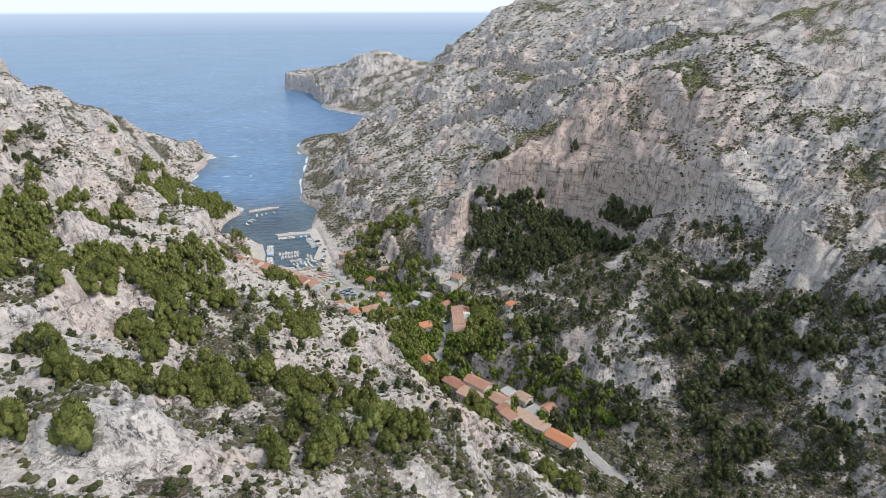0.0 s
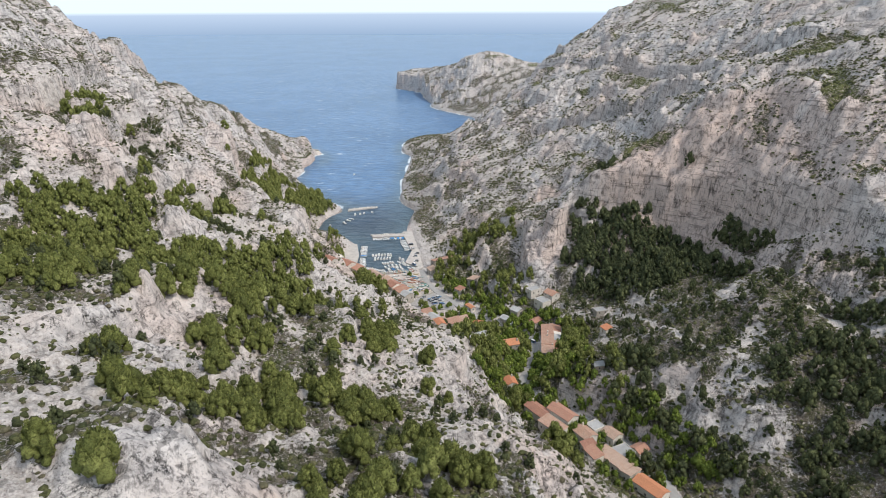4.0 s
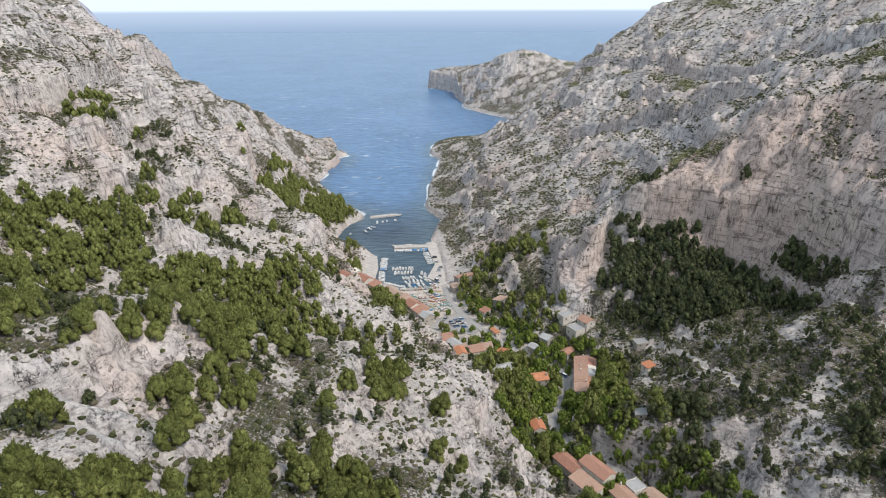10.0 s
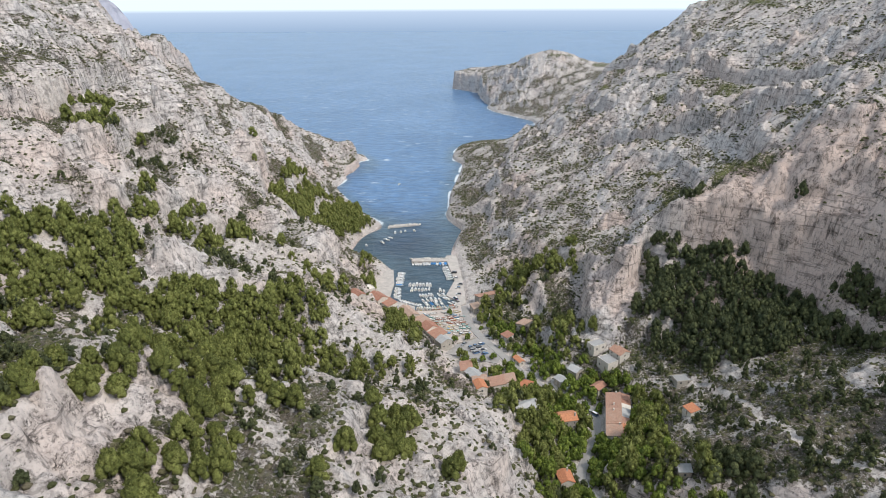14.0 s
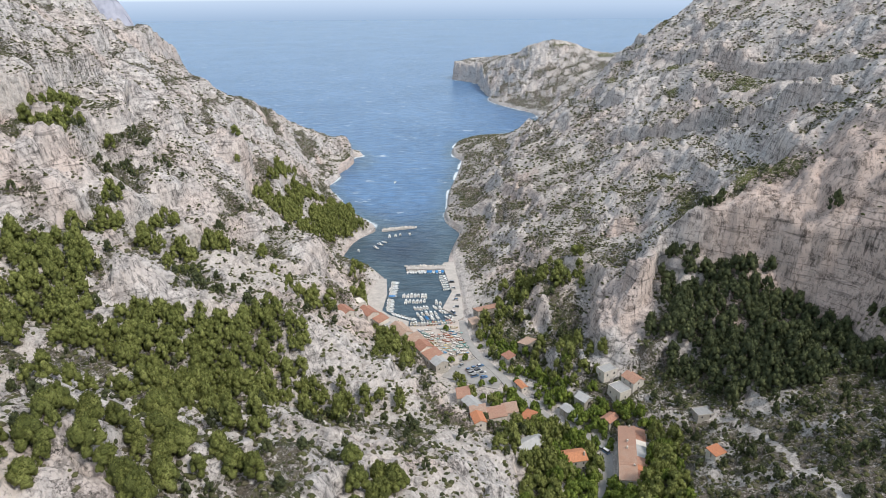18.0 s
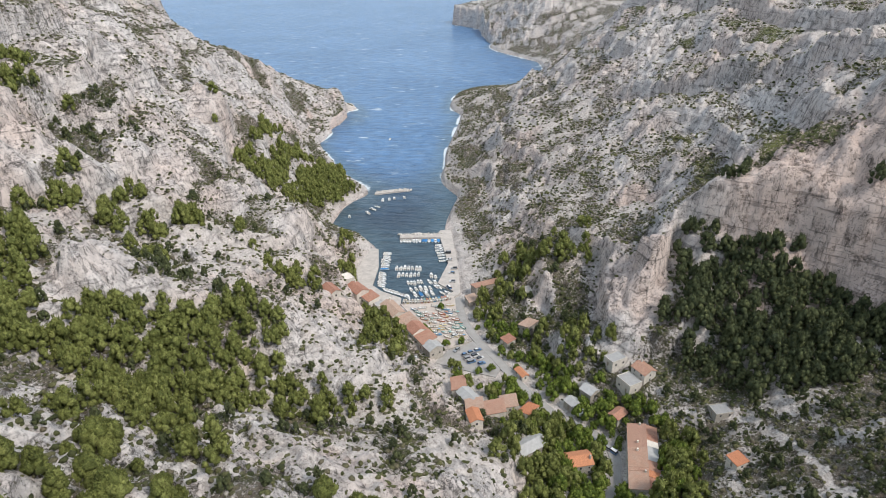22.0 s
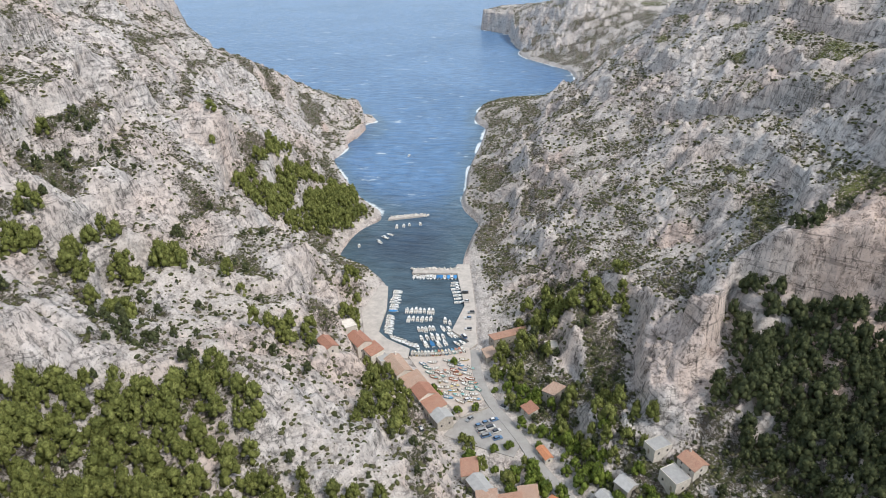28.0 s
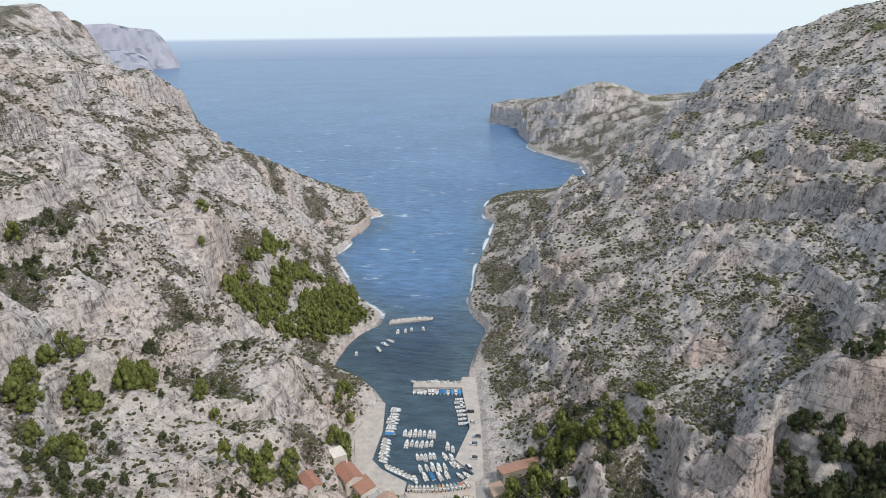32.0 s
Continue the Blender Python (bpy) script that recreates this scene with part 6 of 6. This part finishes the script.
def car(ln=4.2, wd=1.75, tall=1.48, van=False):
    top = new("car")
    bm = bmesh.new()
    prof = [(-ln / 2, 0.35), (-ln / 2 + 0.05, 0.85), (-ln / 2 + 0.25, 0.95), (ln / 2 - 0.95, 0.92), (ln / 2 - 0.12, 0.72), (ln / 2, 0.4), (ln / 2 - 0.05, 0.22), (-ln / 2 + 0.05, 0.22)]
    sides = []
    for s, k in ((-1, 1), (1, 1)):
        sides.append([bm.verts.new((s * wd / 2 * (0.94 if z > 0.8 else 1), y, z)) for y, z in prof])
    n = len(prof)
    for i in range(n):
        bm.faces.new((sides[0][i], sides[0][(i + 1) % n], sides[1][(i + 1) % n], sides[1][i]))
    bm.faces.new(sides[0][::-1])
    bm.faces.new(sides[1])
    bmesh.ops.recalc_face_normals(bm, faces=bm.faces)
    bmesh.ops.bevel(bm, geom=bm.edges[:], offset=0.05, segments=2, affect="EDGES")
    body = part("body", bm, M_CAR, top)
    bm = slab(-wd * 0.45, wd * 0.45, -ln / 2 + 0.15, ln / 2 - (0.75 if van else 1.25), 0.9, tall)
    for v in bm.verts:
        if v.co.z > 1.2:
            v.co.x *= 0.82
            v.co.y += -0.55 if v.co.y > 0 else (0.1 if van else 0.35)
    bmesh.ops.bevel(bm, geom=bm.edges[:], offset=0.06, segments=2, affect="EDGES")
    part("glasshouse", bm, M_GLASS, top)
    part("roof", slab(-wd * 0.355, wd * 0.355, -ln / 2 + (0.35 if van else 0.62), ln / 2 - (1.4 if van else 1.9), tall - 0.03, tall + 0.03, bevel=0.02), M_CAR, top)
    for s in (-1, 1):
        for y in (-ln * 0.31, ln * 0.31):
            wheel(top, s * (wd / 2 - 0.1), y)
        part("headlight", slab(*sorted((s * wd * 0.28, s * wd * 0.45)), ln / 2 - 0.12, ln / 2 - 0.02, 0.52, 0.68), M_LAMP_W, top)
        part("tail_light", slab(*sorted((s * wd * 0.33, s * wd * 0.46)), -ln / 2 - 0.01, -ln / 2 + 0.08, 0.62, 0.82), M_LAMP_R, top)
        part("mirror", slab(*sorted((s * wd * 0.49, s * wd * 0.58)), 0.55, 0.68, 0.92, 1.04, bevel=0.02), M_BLACK, top)
    return top


CARS = [car(), car(4.5, 1.85, 1.75, True)]
done = [False, False]
LOT = [(11.5, 309.5, -62, 0), (14.5, 311.5, -62, 0), (17.8, 313.5, -62, 0), (12.8, 306.3, -64, 1), (16.4, 308.6, -62, 1), (14.5, 303.4, -66, 1), (19, 306.4, -62, 0), (19.5, 302.2, -66, 0), (1.5, 318.5, 120, 0),
       (7, 313.2, 140, 0), (-2, 407, 95, 0), (1.5, 414, 95, 0), (0.5, 424, 92, 1), (3.5, 396, 90, 0), (4, 385, 88, 0), (2, 378, 30, 1), (5, 402, 92, 0), (67.5, 247, 40, 0), (69.6, 244.6, 40, 0), (71.6, 242.4, 40, 1),
       (65, 249.5, 42, 0), (59, 257.5, -140, 1), (58.5, 182, -130, 1), (61.5, 178.5, -130, 0), (22.5, 322, -120, 0), (-13.5, 303, 30, 0), (6, 326.5, -60, 0)]
for x, y, turn, k in LOT:
    z = 1.82 if inside(np.array([x]), np.array([y]), PARKING)[0] > 0 else 1.36 if inside(np.array([x]), np.array([y]), EAST_QUAY)[0] > 0 else 0
    if not z:
        d, rz = line_dist(np.array([x]), np.array([y]), ROAD)
        z = float(rz[0]) + 0.12 if d[0] < 2.6 else float(ground_z(np.array([x]), np.array([y]))[0]) + 0.02
        if inside(np.array([x]), np.array([y]), YARD)[0] > 0:
            z = 1.64
    m = pose(x, y, z, 0, 0, turn)
    if done[k]:
        ob = copy_thing(CARS[k], m)
    else:
        ob, done[k] = CARS[k], True
        ob.matrix_basis = m
    tagged(ob, "parked van with dark windows" if k else "parked small car with dark windows", "car", group="cars parked by the harbour")

# ---- woods and scrub ----
PINE_SHAPES = []
for k in range(6):
    crown = crown_of(rng, 15 + k % 3, 3.2 + 0.35 * (k % 3), 7.4 + 1.1 * (k % 2), 0.5, 900, 0.46, 2)
    PINE_SHAPES.append((link_mesh("crown", *crown, M_PINE), trunk_mesh(rng, 4.2, 0.2)))
near_x, near_y = scatter(-135, 66, -12, 178, 5.0, pine_chance(PINES_NEAR, 0.95), 21)
near_x, near_y = near_x[:300], near_y[:300]
for px, py, pz in zip(near_x, near_y, ground_z(near_x, near_y)):
    k = rng.randint(6)
    s = rng.uniform(0.55, 1.2)
    m = Matrix.LocRotScale((px, py, pz - 0.15), Euler((rng.normal(0, .06), rng.normal(0, .06), rng.uniform(0, 6.28))), (s, s, s * rng.uniform(0.85, 1.1)))
    tree = new("pine_tree")
    tree.matrix_basis = m
    for part_name, me in (("crown", PINE_SHAPES[k][0]), ("trunk", PINE_SHAPES[k][1])):
        o = new(part_name, me)
        o.parent = tree
    tagged(tree, "bushy green pine growing among pale rocks", "tree", group="pines on the near slope")

PINE_LOW = [crown_of(rng, 12, 3.2 + 0.3 * (k % 2), 7.4 + 0.9 * (k % 3), 0.4, 190, 0.66) for k in range(6)]
for name, spots, box, step, seed, mat in (
        ("pine_wood", PINES_COVE, (-190, 20, 420, 620), 4.6, 31, M_PINE),
        ("pine_wood", PINES_HOLLOW, (90, 260, 245, 420), 4.2, 32, M_SPRUCE),
        ("pine_wood", PINES_EAST, (90, 290, 30, 260), 4.7, 33, M_SPRUCE),
        ("pine_wood", PINES_WEST, (-235, 5, 150, 425), 4.5, 34, M_PINE),
        ("pine_wood", PINES_VILLAGE, (-6, 100, 90, 430), 4.5, 35, M_PINE)):
    wx, wy = scatter(*box, step, pine_chance(spots, 0.95), seed)
    planted(name, PINE_LOW, wx, wy, rng.uniform(0.7, 1.25, len(wx)), mat, "dense wood of green pines on the slope", "pine wood", seed=seed)

# single trees dotted over the low slopes, and broad-leaved ones round the houses
def dotted(x, y):
    b = fbm(x, y, 18, 3)
    lush = at_grid(LUSH, x, y)
    steep = at_grid(LEAN, x, y)
    west = (x < 60) * smooth(at_grid(SCRUB, x, y), 0.35, 0.8) * (y < 400) * 0.16
    return np.clip(0.62 * lush * (0.50 + 1.0 * b) * (1 - 0.5 * smooth(y, 250, 290)) + west + 0.6 * at_grid(THICK, x, y), 0, 0.6) * (steep < 0.95 + 0.45 * np.maximum(lush, at_grid(THICK, x, y))) * (at_grid(HZ, x, y) > 2)


dot_x, dot_y = scatter(-220, 245, -10, 400, 4.4, dotted, 51)
planted("slope_trees", PINE_LOW, dot_x, dot_y, rng.uniform(0.25, 0.75, len(dot_x)), M_SPRUCE, "scattered dark green trees among scrub", "trees", seed=52)


def gardens(x, y):
    d = line_dist(x, y, ROAD)[0]
    return (1 - smooth(d, 10, 34)) * smooth(y, 95, 120) * (1 - smooth(y, 330, 352)) * (at_grid(HZ, x, y) < 22) * (0.72 - 0.32 * smooth(y, 250, 285) + 0.8 * fbm(x, y, 15, 2))


ROUND = [crown_of(rng, 12, 3.1, 5.4 + 0.5 * (k % 3), 0.4, 170, 0.58) for k in range(5)]
gar_x, gar_y = scatter(-12, 130, 95, 352, 3.7, gardens, 53)
planted("garden_trees", ROUND, gar_x, gar_y, rng.uniform(0.55, 1.25, len(gar_x)), M_BROAD, "leafy green trees between the houses", "trees", seed=54)

def low_growth(lift):
    def chance(x, y):
        k = at_grid(SCRUB, x, y)
        thin = 0.17 * (at_grid(LEAN, x, y) < 1.2) * (1 - 0.8 * at_grid(BARE_MASK, x, y)) * (1 - at_grid(TRAIL_MASK, x, y)) * (1 - 0.7 * at_grid(SCREE_MASK, x, y))
        return np.clip(np.maximum((k - lift) * 1.2, thin), 0, 0.75) * (at_grid(HZ, x, y) > 3)
    return chance


BUSHES = [bush_of(rng, 1 + k % 2) for k in range(8)]
bush_x, bush_y = scatter(-300, 300, -25, 470, 1.85, low_growth(0.18), 41)
planted("scrub_bushes", BUSHES, bush_x, bush_y, rng.uniform(0.45, 1.5, len(bush_x)) ** 1.2, M_OAK, "low dark green and olive scrub between pale stones", "scrub", sink=0.1, seed=42)
far_x, far_y = scatter(-460, 420, 470, 950, 3.2, low_growth(0.14), 43)
planted("scrub_bushes", [bush_of(rng) for _ in range(6)], far_x, far_y, rng.uniform(0.7, 2.0, len(far_x)), M_OAK, "low dark green scrub on limestone ledges above the sea", "scrub", sink=0.1, seed=44)

# single trees standing in the yard and by the car park
YARD_TREES = [link_mesh("crown", *crown_of(rng, 10, 2.5, 4.6, 1.3, 300, 0.36, 2), M_BROAD) for _ in range(2)]
for k, (tx, ty) in enumerate([(1.5, 317.5), (9.5, 319.5), (-10.5, 331.5), (-8, 328), (-2, 353), (24, 296.5), (18, 295)]):
    tree = new("yard_tree")
    tree.matrix_basis = Matrix.LocRotScale((tx, ty, 1.7 if ty > 300 else float(ground_z(np.array([tx]), np.array([ty]))[0])), Euler((0, 0, k * 1.3)), (0.9, 0.9, 0.8 + 0.08 * (k % 3)))
    for part_name, me in (("crown", YARD_TREES[k % 2]), ("trunk", PINE_SHAPES[k % 6][1])):
        o = new(part_name, me)
        o.parent = tree
    tagged(tree, "small leafy green tree beside parked boats and cars", "tree", group="trees in the yard")
